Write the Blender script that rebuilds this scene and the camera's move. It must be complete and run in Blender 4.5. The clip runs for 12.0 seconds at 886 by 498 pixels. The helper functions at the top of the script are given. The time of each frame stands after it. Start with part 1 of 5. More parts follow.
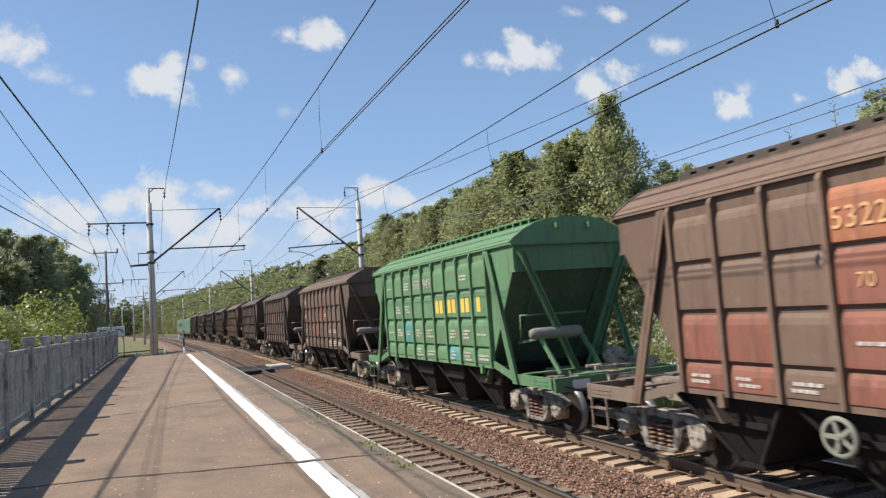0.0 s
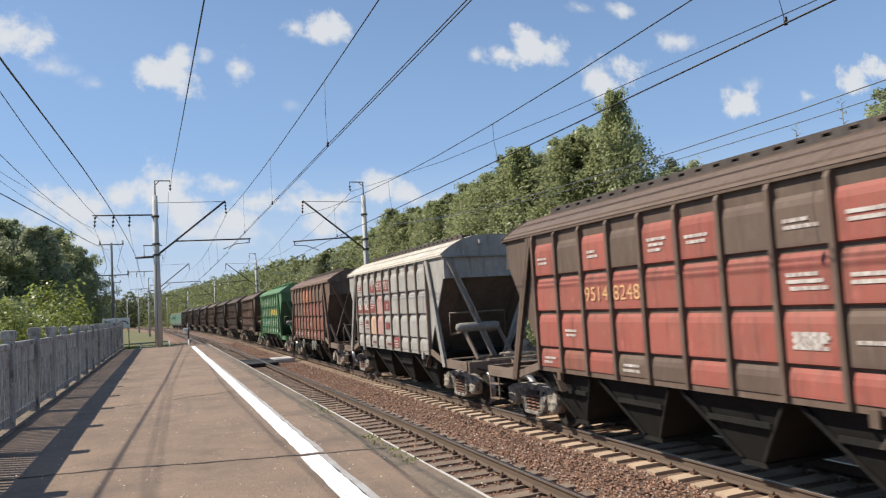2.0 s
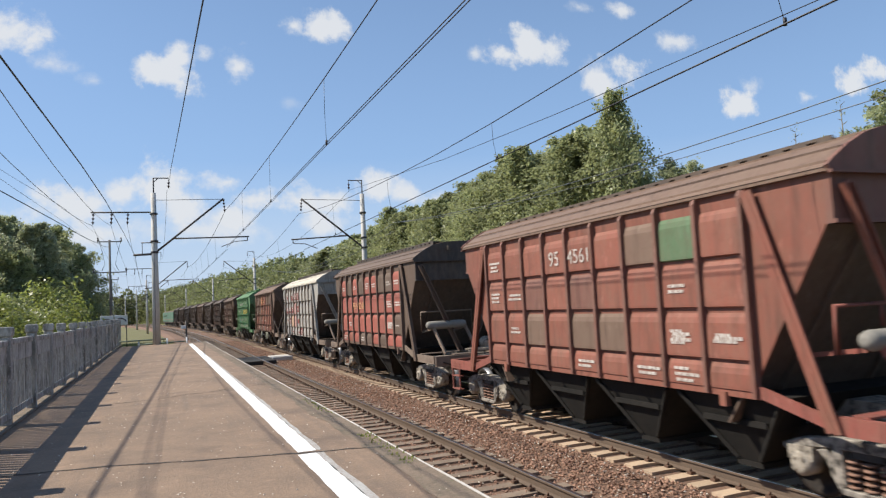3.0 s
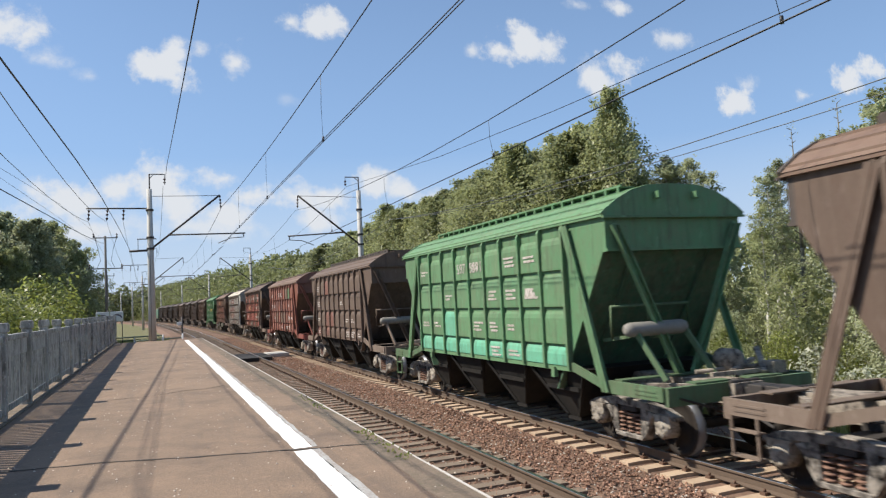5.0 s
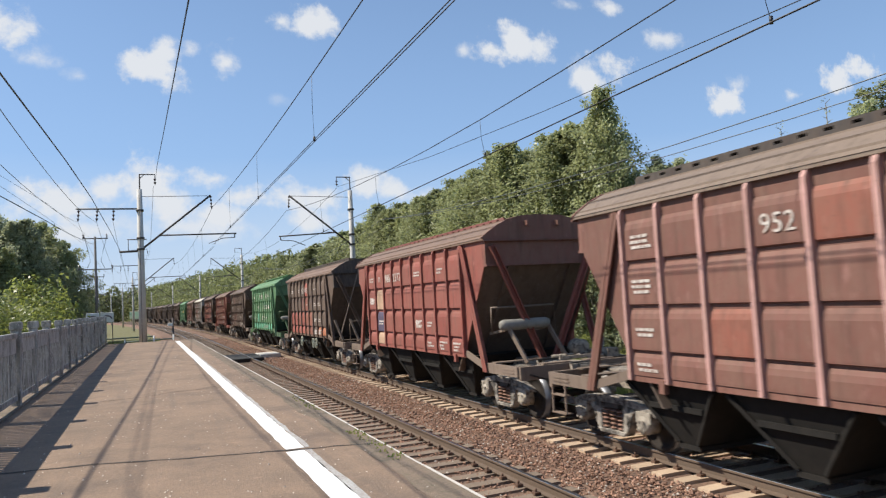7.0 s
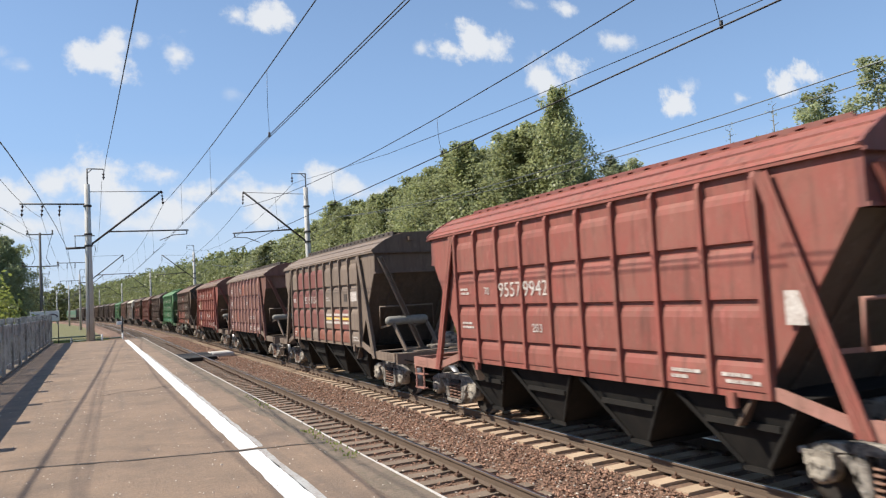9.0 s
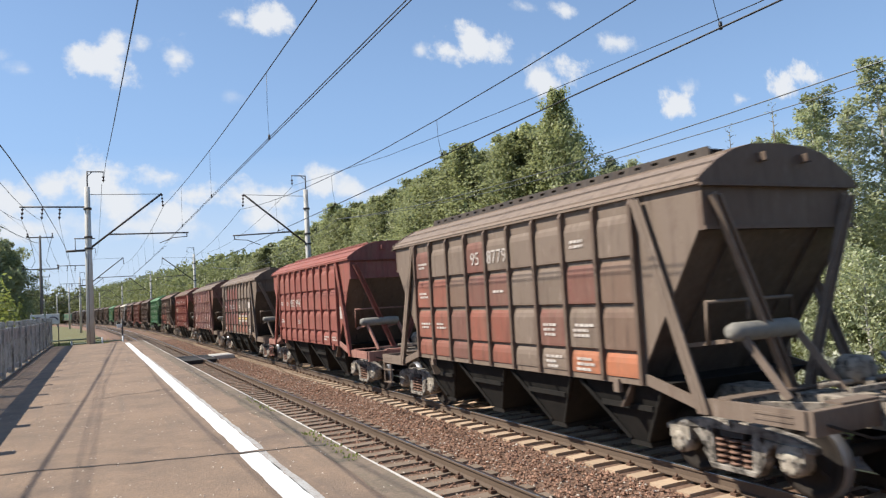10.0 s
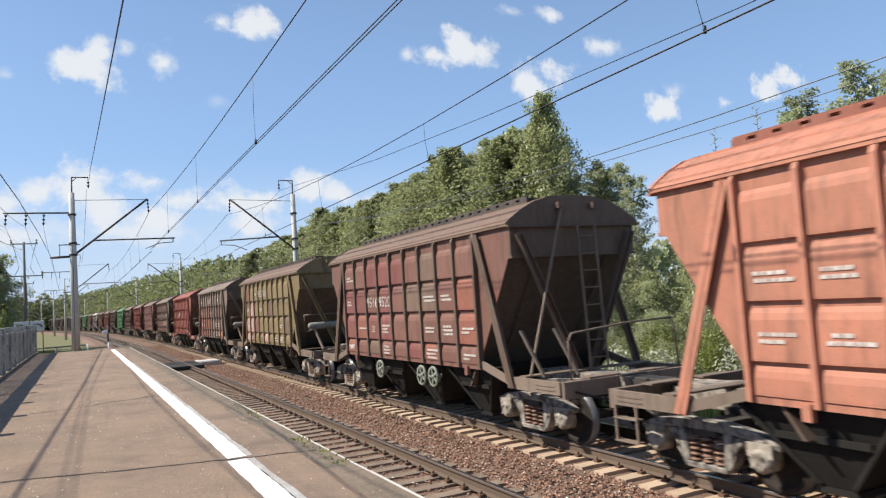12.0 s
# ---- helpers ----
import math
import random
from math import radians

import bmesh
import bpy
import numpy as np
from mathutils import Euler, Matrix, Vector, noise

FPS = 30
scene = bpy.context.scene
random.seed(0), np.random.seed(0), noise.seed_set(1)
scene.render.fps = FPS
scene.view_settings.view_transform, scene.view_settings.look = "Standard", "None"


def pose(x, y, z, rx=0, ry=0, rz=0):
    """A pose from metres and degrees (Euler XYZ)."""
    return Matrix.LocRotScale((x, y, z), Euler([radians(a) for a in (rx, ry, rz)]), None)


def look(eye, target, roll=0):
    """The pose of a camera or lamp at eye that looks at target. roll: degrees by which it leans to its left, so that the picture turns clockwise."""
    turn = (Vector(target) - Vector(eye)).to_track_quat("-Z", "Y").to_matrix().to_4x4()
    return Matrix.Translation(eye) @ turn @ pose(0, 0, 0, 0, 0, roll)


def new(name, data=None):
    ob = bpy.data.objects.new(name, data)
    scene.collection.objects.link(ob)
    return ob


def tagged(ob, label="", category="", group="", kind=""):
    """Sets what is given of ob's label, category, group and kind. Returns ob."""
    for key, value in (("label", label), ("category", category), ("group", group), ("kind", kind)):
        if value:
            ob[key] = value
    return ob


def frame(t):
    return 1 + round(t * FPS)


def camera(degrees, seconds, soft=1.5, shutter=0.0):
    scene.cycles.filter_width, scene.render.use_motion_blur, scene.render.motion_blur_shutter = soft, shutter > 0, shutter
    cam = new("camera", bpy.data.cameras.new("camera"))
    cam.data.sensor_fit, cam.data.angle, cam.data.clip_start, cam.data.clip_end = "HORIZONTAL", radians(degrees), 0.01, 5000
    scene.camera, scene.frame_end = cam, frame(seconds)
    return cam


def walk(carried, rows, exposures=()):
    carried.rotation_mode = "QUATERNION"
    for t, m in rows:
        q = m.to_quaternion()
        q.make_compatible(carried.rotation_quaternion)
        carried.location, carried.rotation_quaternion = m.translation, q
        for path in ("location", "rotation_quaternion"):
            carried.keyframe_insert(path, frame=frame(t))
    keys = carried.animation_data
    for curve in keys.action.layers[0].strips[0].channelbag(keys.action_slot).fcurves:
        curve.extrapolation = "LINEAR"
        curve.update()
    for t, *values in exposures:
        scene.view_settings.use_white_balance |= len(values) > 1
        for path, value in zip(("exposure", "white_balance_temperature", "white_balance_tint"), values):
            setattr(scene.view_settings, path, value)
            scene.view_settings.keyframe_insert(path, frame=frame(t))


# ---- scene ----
# Camera: stands on the platform at eye level and pans slightly.
EYE = Vector((0.0, 0.0, 2.79))
cam = camera(63.2, 12.0, soft=1.25, shutter=0.12)
TURNS = [  # seconds, degrees to the left, degrees up, roll
    (0.0, -21.86, 4.61, -3.97),
    (0.5, -21.78, 4.88, -3.80),
    (1.0, -21.53, 4.60, -3.46),
    (1.5, -21.47, 4.38, -3.41),
    (2.0, -21.46, 4.24, -3.38),
    (2.5, -21.55, 4.23, -3.12),
    (3.0, -21.58, 4.14, -3.09),
    (5.0, -21.85, 3.89, -2.96),
    (5.5, -21.99, 3.88, -2.81),
    (6.0, -22.18, 3.84, -2.97),
    (6.5, -22.40, 3.85, -3.11),
    (8.3, -23.64, 3.55, -3.36),
    (8.5, -24.93, 3.50, -3.32),
    (9.0, -25.95, 3.48, -3.15),
    (9.5, -25.68, 3.58, -3.27),
    (10.0, -25.95, 3.62, -3.32),
    (10.5, -26.21, 3.70, -3.24),
    (11.0, -26.49, 3.75, -3.45),
    (11.5, -26.66, 3.82, -3.59),
    (12.0, -26.94, 3.87, -3.75),
]


def aim(yaw, pitch):
    y, p = radians(yaw), radians(pitch)
    return EYE + Vector((-math.sin(y) * math.cos(p), math.cos(y) * math.cos(p), math.sin(p)))


walk(cam, [(t, look(EYE, aim(a, b), c)) for t, a, b, c in TURNS], [(0.0, 0.41), (1.0, 0.37), (1.5, 0.32), (2.0, 0.36), (3.0, 0.42), (6.5, 0.44), (9.0, 0.52), (12.0, 0.55)])

# ---- world, sun ----
SUN_TO = Vector((-1.33, 0.64, 1.6)).normalized()
sun = new("sun", bpy.data.lights.new("sun", "SUN"))
sun.data.energy, sun.data.angle, sun.data.color = 5.0, radians(0.53), (1.0, 0.925, 0.81)
sun.matrix_world = look(SUN_TO * 60, (0, 0, 0))

# clouds: (x/y, z/y) of the middle, half width, half height, weight
CLOUDS = [(0.012, 0.322, 0.050, 0.036, 1.15), (0.030, 0.345, 0.030, 0.030, 1.0), (0.108, 0.336, 0.030, 0.030, 0.85), (0.062, 0.350, 0.016, 0.016, 0.7),
          (0.185, 0.402, 0.030, 0.022, 0.9), (0.228, 0.400, 0.050, 0.030, 1.15), (0.52, 0.385, 0.050, 0.026, 1.0), (0.560, 0.405, 0.050, 0.036, 1.15), (0.605, 0.400, 0.045, 0.036, 1.0),
          (0.465, 0.385, 0.025, 0.016, 0.6), (0.700, 0.350, 0.050, 0.036, 1.1), (0.735, 0.385, 0.055, 0.040, 1.1), (0.69, 0.36, 0.04, 0.04, 0.8), (0.998, 0.332, 0.052, 0.038, 1.15), (1.015, 0.365, 0.04, 0.025, 0.55),
          (1.16, 0.351, 0.034, 0.022, 0.8), (1.29, 0.385, 0.06, 0.036, 1.1), (1.36, 0.415, 0.06, 0.036, 1.1), (-0.165, 0.360, 0.050, 0.036, 1.0), (0.750, 0.482, 0.045, 0.018, 0.75),
          (0.86, 0.436, 0.055, 0.022, 0.65), (0.665, 0.478, 0.03, 0.012, 0.5), (-0.123, 0.325, 0.035, 0.020, 0.55), (-0.075, 0.305, 0.025, 0.012, 0.45), (0.175, 0.29, 0.02, 0.010, 0.28),
          (-0.095, 0.148, 0.060, 0.034, 1.1), (-0.045, 0.160, 0.034, 0.022, 0.9), (0.005, 0.165, 0.042, 0.050, 1.15), (0.028, 0.135, 0.045, 0.04, 1.0), (0.085, 0.175, 0.045, 0.018, 1.0),
          (0.13, 0.152, 0.045, 0.022, 1.0), (0.185, 0.148, 0.045, 0.03, 1.05), (0.235, 0.150, 0.045, 0.024, 1.05), (0.295, 0.168, 0.05, 0.028, 1.1), (0.335, 0.16, 0.04, 0.02, 0.9), (0.385, 0.15, 0.05, 0.02, 0.7),
          (-0.165, 0.13, 0.06, 0.03, 1.0), (0.05, 0.112, 0.18, 0.028, 0.62), (0.21, 0.12, 0.07, 0.024, 0.8), (-0.07, 0.105, 0.08, 0.02, 0.7), (0.10, 0.125, 0.05, 0.025, 0.85)]


def make_world():
    w = bpy.data.worlds.new("sky")
    scene.world = w
    w.use_nodes = True
    nt = w.node_tree
    nt.nodes.clear()
    N, L = nt.nodes.new, nt.links.new

    def math_node(op, a, b=None, clamp=False):
        n = N("ShaderNodeMath")
        n.operation, n.use_clamp = op, clamp
        for i, v in enumerate((a, b)):
            if v is None:
                continue
            if isinstance(v, (int, float)):
                n.inputs[i].default_value = v
            else:
                L(v, n.inputs[i])
        return n.outputs[0]

    sky = N("ShaderNodeTexSky")
    sky.sky_type, sky.sun_disc = "NISHITA", False
    sky.sun_elevation = math.asin(SUN_TO.z)
    sky.sun_rotation = math.atan2(SUN_TO.x, SUN_TO.y)
    sky.air_density, sky.dust_density, sky.ozone_density = 1.0, 0.25, 3.2
    co = N("ShaderNodeTexCoord").outputs["Generated"]
    sep = N("ShaderNodeSeparateXYZ")
    L(co, sep.inputs[0])
    y = math_node("MAXIMUM", sep.outputs[1], 0.02)
    u, v = math_node("DIVIDE", sep.outputs[0], y), math_node("DIVIDE", sep.outputs[2], y)
    flat = N("ShaderNodeCombineXYZ")
    L(u, flat.inputs[0]), L(v, flat.inputs[1])
    edge = N("ShaderNodeTexNoise")
    edge.inputs["Scale"].default_value, edge.inputs["Detail"].default_value, edge.inputs["Roughness"].default_value = 13.0, 9.0, 0.63
    L(flat.outputs[0], edge.inputs["Vector"])
    wob = math_node("MULTIPLY", math_node("SUBTRACT", edge.outputs["Fac"], 0.48), 3.6)
    total = None
    for cx, cy, rx, ry, wt in CLOUDS:
        dx = math_node("MULTIPLY", math_node("SUBTRACT", u, cx), 1 / rx)
        dy = math_node("MULTIPLY", math_node("SUBTRACT", v, cy), 1 / ry)
        d = math_node("SQRT", math_node("ADD", math_node("MULTIPLY", dx, dx), math_node("MULTIPLY", dy, dy)))
        k = math_node("MULTIPLY", math_node("SUBTRACT", 1.0, math_node("ADD", d, wob), True), wt)
        total = k if total is None else math_node("MAXIMUM", total, k)
    cover = N("ShaderNodeMapRange")
    cover.interpolation_type = "SMOOTHSTEP"
    L(total, cover.inputs[0])
    cover.inputs[1].default_value, cover.inputs[2].default_value, cover.inputs[4].default_value = 0.02, 0.80, 0.95
    # thin white haze low over the horizon
    haze = N("ShaderNodeMapRange")
    L(sep.outputs[2], haze.inputs[0])
    haze.inputs[1].default_value, haze.inputs[2].default_value, haze.inputs[3].default_value, haze.inputs[4].default_value = 0.0, 0.42, 0.80, 0.30
    wash = N("ShaderNodeMix")
    wash.data_type = "RGBA"
    L(haze.outputs[0], wash.inputs[0]), L(sky.outputs[0], wash.inputs[6])
    wash.inputs[7].default_value = (2.62, 4.18, 6.95, 1)
    low = N("ShaderNodeMapRange")
    L(sep.outputs[2], low.inputs[0])
    low.inputs[1].default_value, low.inputs[2].default_value, low.inputs[3].default_value, low.inputs[4].default_value = 0.02, 0.20, 0.70, 0.0
    pale = N("ShaderNodeMix")
    pale.data_type = "RGBA"
    L(low.outputs[0], pale.inputs[0]), L(wash.outputs[2], pale.inputs[6])
    pale.inputs[7].default_value = (5.0, 5.7, 6.6, 1)
    mix = N("ShaderNodeMix")
    mix.data_type = "RGBA"
    L(cover.outputs[0], mix.inputs[0]), L(pale.outputs[2], mix.inputs[6])
    mix.inputs[7].default_value = (6.0, 6.2, 6.5, 1)
    bg = N("ShaderNodeBackground")
    bg.inputs[1].default_value = 0.095
    L(mix.outputs[2], bg.inputs[0])
    L(bg.outputs[0], N("ShaderNodeOutputWorld").inputs[0])


make_world()


# ---- materials ----
def material(name, colour, dark=None, rough=0.7, metal=0.0, grain=30.0, blotch=1.2, amount=0.55, bump=0.25, vary=0.0, size=0.01, spec=0.4, streak=1.0):
    """Colour that drifts to a second one at two scales, with fine relief; vary: brightness from piece to piece."""
    m = bpy.data.materials.new(name)
    m.use_nodes = True
    nt = m.node_tree
    N, L = nt.nodes.new, nt.links.new
    b = nt.nodes["Principled BSDF"]
    dark = dark or tuple(c * 0.55 for c in colour)
    shift = N("ShaderNodeVectorMath")
    shift.operation = "MULTIPLY_ADD"
    L(N("ShaderNodeObjectInfo").outputs["Random"], shift.inputs[0])
    shift.inputs[1].default_value = (37.0, 53.0, 29.0)
    L(N("ShaderNodeTexCoord").outputs["Object"], shift.inputs[2])
    stretch = N("ShaderNodeVectorMath")
    stretch.operation = "MULTIPLY"
    stretch.inputs[1].default_value = (1, 1, streak)
    L(shift.outputs[0], stretch.inputs[0])
    co = stretch.outputs[0]
    big, fine = N("ShaderNodeTexNoise"), N("ShaderNodeTexNoise")
    for n, s, d in ((big, blotch, 6.0), (fine, grain, 5.0)):
        n.inputs["Scale"].default_value, n.inputs["Detail"].default_value, n.inputs["Roughness"].default_value = s, d, 0.65
        L(co, n.inputs["Vector"])
    add = N("ShaderNodeMath")
    add.operation = "ADD"
    L(big.outputs["Fac"], add.inputs[0]), L(fine.outputs["Fac"], add.inputs[1])
    ramp = N("ShaderNodeMapRange")
    L(add.outputs[0], ramp.inputs[0])
    ramp.inputs[1].default_value, ramp.inputs[2].default_value, ramp.inputs[4].default_value = 0.8, 1.3, amount
    mix = N("ShaderNodeMix")
    mix.data_type = "RGBA"
    L(ramp.outputs[0], mix.inputs[0])
    mix.inputs[6].default_value, mix.inputs[7].default_value = (*colour, 1), (*dark, 1)
    out = mix.outputs[2]
    if vary:
        info = N("ShaderNodeObjectInfo")
        isl = N("ShaderNodeNewGeometry")
        s = N("ShaderNodeMath")
        s.operation = "ADD"
        L(info.outputs["Random"], s.inputs[0]), L(isl.outputs["Random Per Island"], s.inputs[1])
        r = N("ShaderNodeMapRange")
        L(s.outputs[0], r.inputs[0])
        r.inputs[2].default_value, r.inputs[3].default_value, r.inputs[4].default_value = 2.0, 1 - vary, 1 + vary
        h = N("ShaderNodeHueSaturation")
        L(r.outputs[0], h.inputs["Value"]), L(out, h.inputs["Color"])
        out = h.outputs[0]
    L(out, b.inputs["Base Color"])
    b.inputs["Roughness"].default_value, b.inputs["Metallic"].default_value = rough, metal
    b.inputs["Specular IOR Level"].default_value = spec
    if bump:
        bp = N("ShaderNodeBump")
        bp.inputs["Strength"].default_value, bp.inputs["Distance"].default_value = bump, size
        L(fine.outputs["Fac"], bp.inputs["Height"]), L(bp.outputs[0], b.inputs["Normal"])
    return m


def leaf_material(name, colour, other):
    m = material(name, colour, other, rough=0.42, grain=3.0, blotch=0.35, amount=0.9, bump=0, vary=0.40, spec=0.5)
    nt = m.node_tree
    b = nt.nodes["Principled BSDF"]
    tr = nt.nodes.new("ShaderNodeBsdfTranslucent")
    link = [l for l in nt.links if l.to_socket == b.inputs["Base Color"]][0]
    nt.links.new(link.from_socket, tr.inputs[0])
    ms = nt.nodes.new("ShaderNodeMixShader")
    ms.inputs[0].default_value = 0.52
    nt.links.new(b.outputs[0], ms.inputs[1]), nt.links.new(tr.outputs[0], ms.inputs[2])
    nt.links.new(ms.outputs[0], nt.nodes["Material Output"].inputs[0])
    return m


M_ASPHALT = material("worn reddish asphalt", (0.266, 0.184, 0.125), (0.150, 0.110, 0.081), 0.9, grain=38, blotch=0.75, amount=0.95, bump=0.8, size=0.012)
M_EDGE = material("mossy worn edge course", (0.225, 0.165, 0.12), (0.115, 0.10, 0.072), 0.95, grain=26, blotch=1.6, amount=1.0, bump=0.9, size=0.015)
M_CHIP = material("pale stone chip", (0.55, 0.48, 0.40), (0.35, 0.29, 0.23), 0.9, vary=0.4)
M_TAR = material("tar joint", (0.05, 0.042, 0.036), rough=0.9, grain=20)
M_LINE = material("white road paint", (0.82, 0.82, 0.80), (0.55, 0.54, 0.52), 0.8, grain=35, blotch=3.0, amount=0.35)
M_LINE_OLD = material("worn grey paint", (0.42, 0.42, 0.40), (0.24, 0.19, 0.16), 0.85, grain=40, blotch=5, amount=0.9)
M_CONC = material("old concrete", (0.36, 0.34, 0.31), (0.19, 0.18, 0.165), 0.9, grain=22, blotch=1.5, amount=0.9, bump=0.4)
M_FENCE = material("weathered fence concrete", (0.48, 0.465, 0.43), (0.19, 0.185, 0.165), 0.92, grain=9, blotch=3.0, amount=1.0, bump=0.8, vary=0.15, streak=0.4)
M_SLEEPER = material("dusty concrete sleeper", (0.50, 0.37, 0.255), (0.34, 0.25, 0.175), 0.92, grain=30, blotch=2.5, amount=0.8, bump=0.4, vary=0.22)
M_SLEEPER_DARK = material("oily concrete sleeper", (0.230, 0.174, 0.128), (0.128, 0.098, 0.072), 0.92, grain=30, blotch=2.5, amount=0.8, bump=0.4, vary=0.25)
M_BALLAST = material("brown ballast bed", (0.22, 0.135, 0.092), (0.10, 0.064, 0.047), 0.95, grain=9, blotch=1.0, amount=1.0, bump=1.0, size=0.05)
M_STONE = material("ballast stone", (0.30, 0.175, 0.118), (0.16, 0.095, 0.068), 0.9, grain=30, blotch=6, amount=0.8, bump=0.3, vary=0.8)
M_RAIL = material("rusty rail web", (0.125, 0.088, 0.062), (0.075, 0.052, 0.038), 0.8, grain=30, bump=0.2)
M_RAILTOP = material("bright rail head", (0.50, 0.50, 0.50), (0.36, 0.35, 0.34), 0.28, metal=1.0, grain=60, amount=0.5, bump=0.05)
M_FASTEN = material("rusty fastening", (0.13, 0.075, 0.05), rough=0.85)
M_GRASS = material("grass ground", (0.135, 0.14, 0.052), (0.16, 0.125, 0.07), 0.95, grain=6, blotch=0.25, amount=0.9, bump=0.8, size=0.08)
M_BLADE = leaf_material("grass blades", (0.24, 0.28, 0.08), (0.30, 0.27, 0.13))
M_MAST = material("spun concrete mast", (0.56, 0.545, 0.505), (0.36, 0.345, 0.32), 0.85, grain=18, blotch=1.0, amount=0.8, bump=0.2)
M_STEEL = material("dark steel", (0.055, 0.055, 0.058), (0.10, 0.07, 0.05), 0.6, metal=0.3, grain=20)
M_WIRE = material("wire", (0.035, 0.035, 0.038), rough=0.5, metal=0.5, grain=5, bump=0)
M_WIRE_PALE = material("weathered aluminium wire", (0.16, 0.17, 0.18), rough=0.5, metal=0.5, grain=5, bump=0)
M_INSUL = material("brown insulator", (0.06, 0.03, 0.022), rough=0.25, grain=8, bump=0)
M_WOOD = material("weathered pole wood", (0.15, 0.135, 0.12), (0.24, 0.22, 0.20), 0.9, grain=14, blotch=2)
M_BARK = material("aspen bark", (0.20, 0.19, 0.15), (0.07, 0.06, 0.045), 0.9, grain=6, blotch=2.0, amount=0.9)
M_BIRCH = material("birch bark", (0.62, 0.60, 0.55), (0.10, 0.09, 0.08), 0.85, grain=5, blotch=1.5, amount=0.8)
M_LEAF = leaf_material("aspen leaves", (0.355, 0.375, 0.185), (0.235, 0.262, 0.118))
M_LEAF_PALE = leaf_material("pale willow leaves", (0.45, 0.475, 0.29), (0.33, 0.36, 0.20))
M_LEAF_DARK = leaf_material("dark forest leaves", (0.225, 0.245, 0.11), (0.155, 0.175, 0.075))
M_LEAF_YOUNG = leaf_material("fresh shrub leaves", (0.265, 0.29, 0.075), (0.17, 0.205, 0.055))
M_BLOSSOM = leaf_material("white blossom", (0.62, 0.62, 0.50), (0.40, 0.42, 0.28))
M_RUBBER = material("black rubber deck", (0.03, 0.029, 0.028), rough=0.85, grain=14)
M_DECK = material("pale crossing slab", (0.55, 0.52, 0.47), (0.34, 0.30, 0.26), 0.9, grain=14, blotch=2)
M_GREENPIPE = material("faded green pipe", (0.14, 0.20, 0.15), (0.25, 0.25, 0.22), 0.7, grain=16)
M_WHITE = material("white paint", (0.72, 0.72, 0.70), (0.45, 0.44, 0.42), 0.6, grain=12, amount=0.4)
M_GLASS = material("dark car glass", (0.02, 0.024, 0.028), rough=0.08, grain=2, bump=0, spec=0.8)
# wagon running gear
M_GEAR = material("dusty cast steel", (0.36, 0.31, 0.25), (0.13, 0.105, 0.085), 0.85, grain=9, blotch=3.0, amount=0.95, bump=0.4)
M_FRAME = material("grimy bogie frame with painted voids", (0.33, 0.295, 0.25), (0.095, 0.08, 0.068), 0.8, grain=9, blotch=3.0, amount=0.95, bump=0.4)
M_BOX = material("pale dusty axle box", (0.40, 0.355, 0.29), (0.15, 0.125, 0.10), 0.8, grain=9, blotch=5.0, amount=0.9, bump=0.4)
M_GEAR_DARK = material("oily black steel", (0.035, 0.032, 0.03), (0.075, 0.06, 0.05), 0.75, grain=12, blotch=2.0)
M_WHEEL = material("dark wheel steel", (0.022, 0.019, 0.017), (0.050, 0.038, 0.030), 0.85, spec=0.2, grain=10)
M_TREAD = material("polished wheel tread", (0.17, 0.175, 0.19), (0.10, 0.095, 0.09), 0.4, metal=0.6, grain=30, amount=0.4)
M_SPRING = material("rusty spring", (0.24, 0.135, 0.095), (0.13, 0.085, 0.06), 0.8, grain=14)
# sooty steel, darkened further so its colour carries the shade under the wagons
M_CHUTE = material("sooty shaded chute steel", (0.018, 0.017, 0.016), (0.036, 0.031, 0.026), 0.85, spec=0.12, grain=5, blotch=1.5)
M_TANK = material("dusty grey tank", (0.25, 0.235, 0.205), (0.13, 0.12, 0.10), 0.75, grain=9, blotch=3)
M_LETTER = material("white lettering", (0.62, 0.575, 0.52), (0.32, 0.24, 0.20), 0.8, grain=18, blotch=7, amount=1.0)
M_LETTER_YELLOW = material("yellow lettering", (0.75, 0.52, 0.10), (0.5, 0.34, 0.09), 0.7, grain=14)
M_HANDWHEEL = material("pale green handwheel", (0.23, 0.25, 0.20), (0.25, 0.225, 0.18), 0.7, grain=10)

PAINT = {}


def stains(m, layers):
    """Lays noise stains over a material: (stretch, scale, start, full, strength, colour)."""
    nt = m.node_tree
    N, L = nt.nodes.new, nt.links.new
    base = nt.nodes["Principled BSDF"].inputs["Base Color"]
    old = base.links[0].from_socket
    co = [n for n in nt.nodes if n.bl_idname == "ShaderNodeVectorMath" and n.operation == "MULTIPLY_ADD"][0].outputs[0]
    for stretch, scale, low, high, top, stain in layers:
        run = N("ShaderNodeVectorMath")
        run.operation = "MULTIPLY"
        run.inputs[1].default_value = stretch
        L(co, run.inputs[0])
        t = N("ShaderNodeTexNoise")
        t.inputs["Scale"].default_value, t.inputs["Detail"].default_value, t.inputs["Roughness"].default_value = scale, 7.0, 0.62
        L(run.outputs[0], t.inputs["Vector"])
        r = N("ShaderNodeMapRange")
        r.inputs[1].default_value, r.inputs[2].default_value, r.inputs[4].default_value = low, high, top
        L(t.outputs["Fac"], r.inputs[0])
        mx = N("ShaderNodeMix")
        mx.data_type = "RGBA"
        L(r.outputs[0], mx.inputs[0]), L(old, mx.inputs[6])
        mx.inputs[7].default_value = (*stain, 1)
        old = mx.outputs[2]
    L(old, base)
    return m


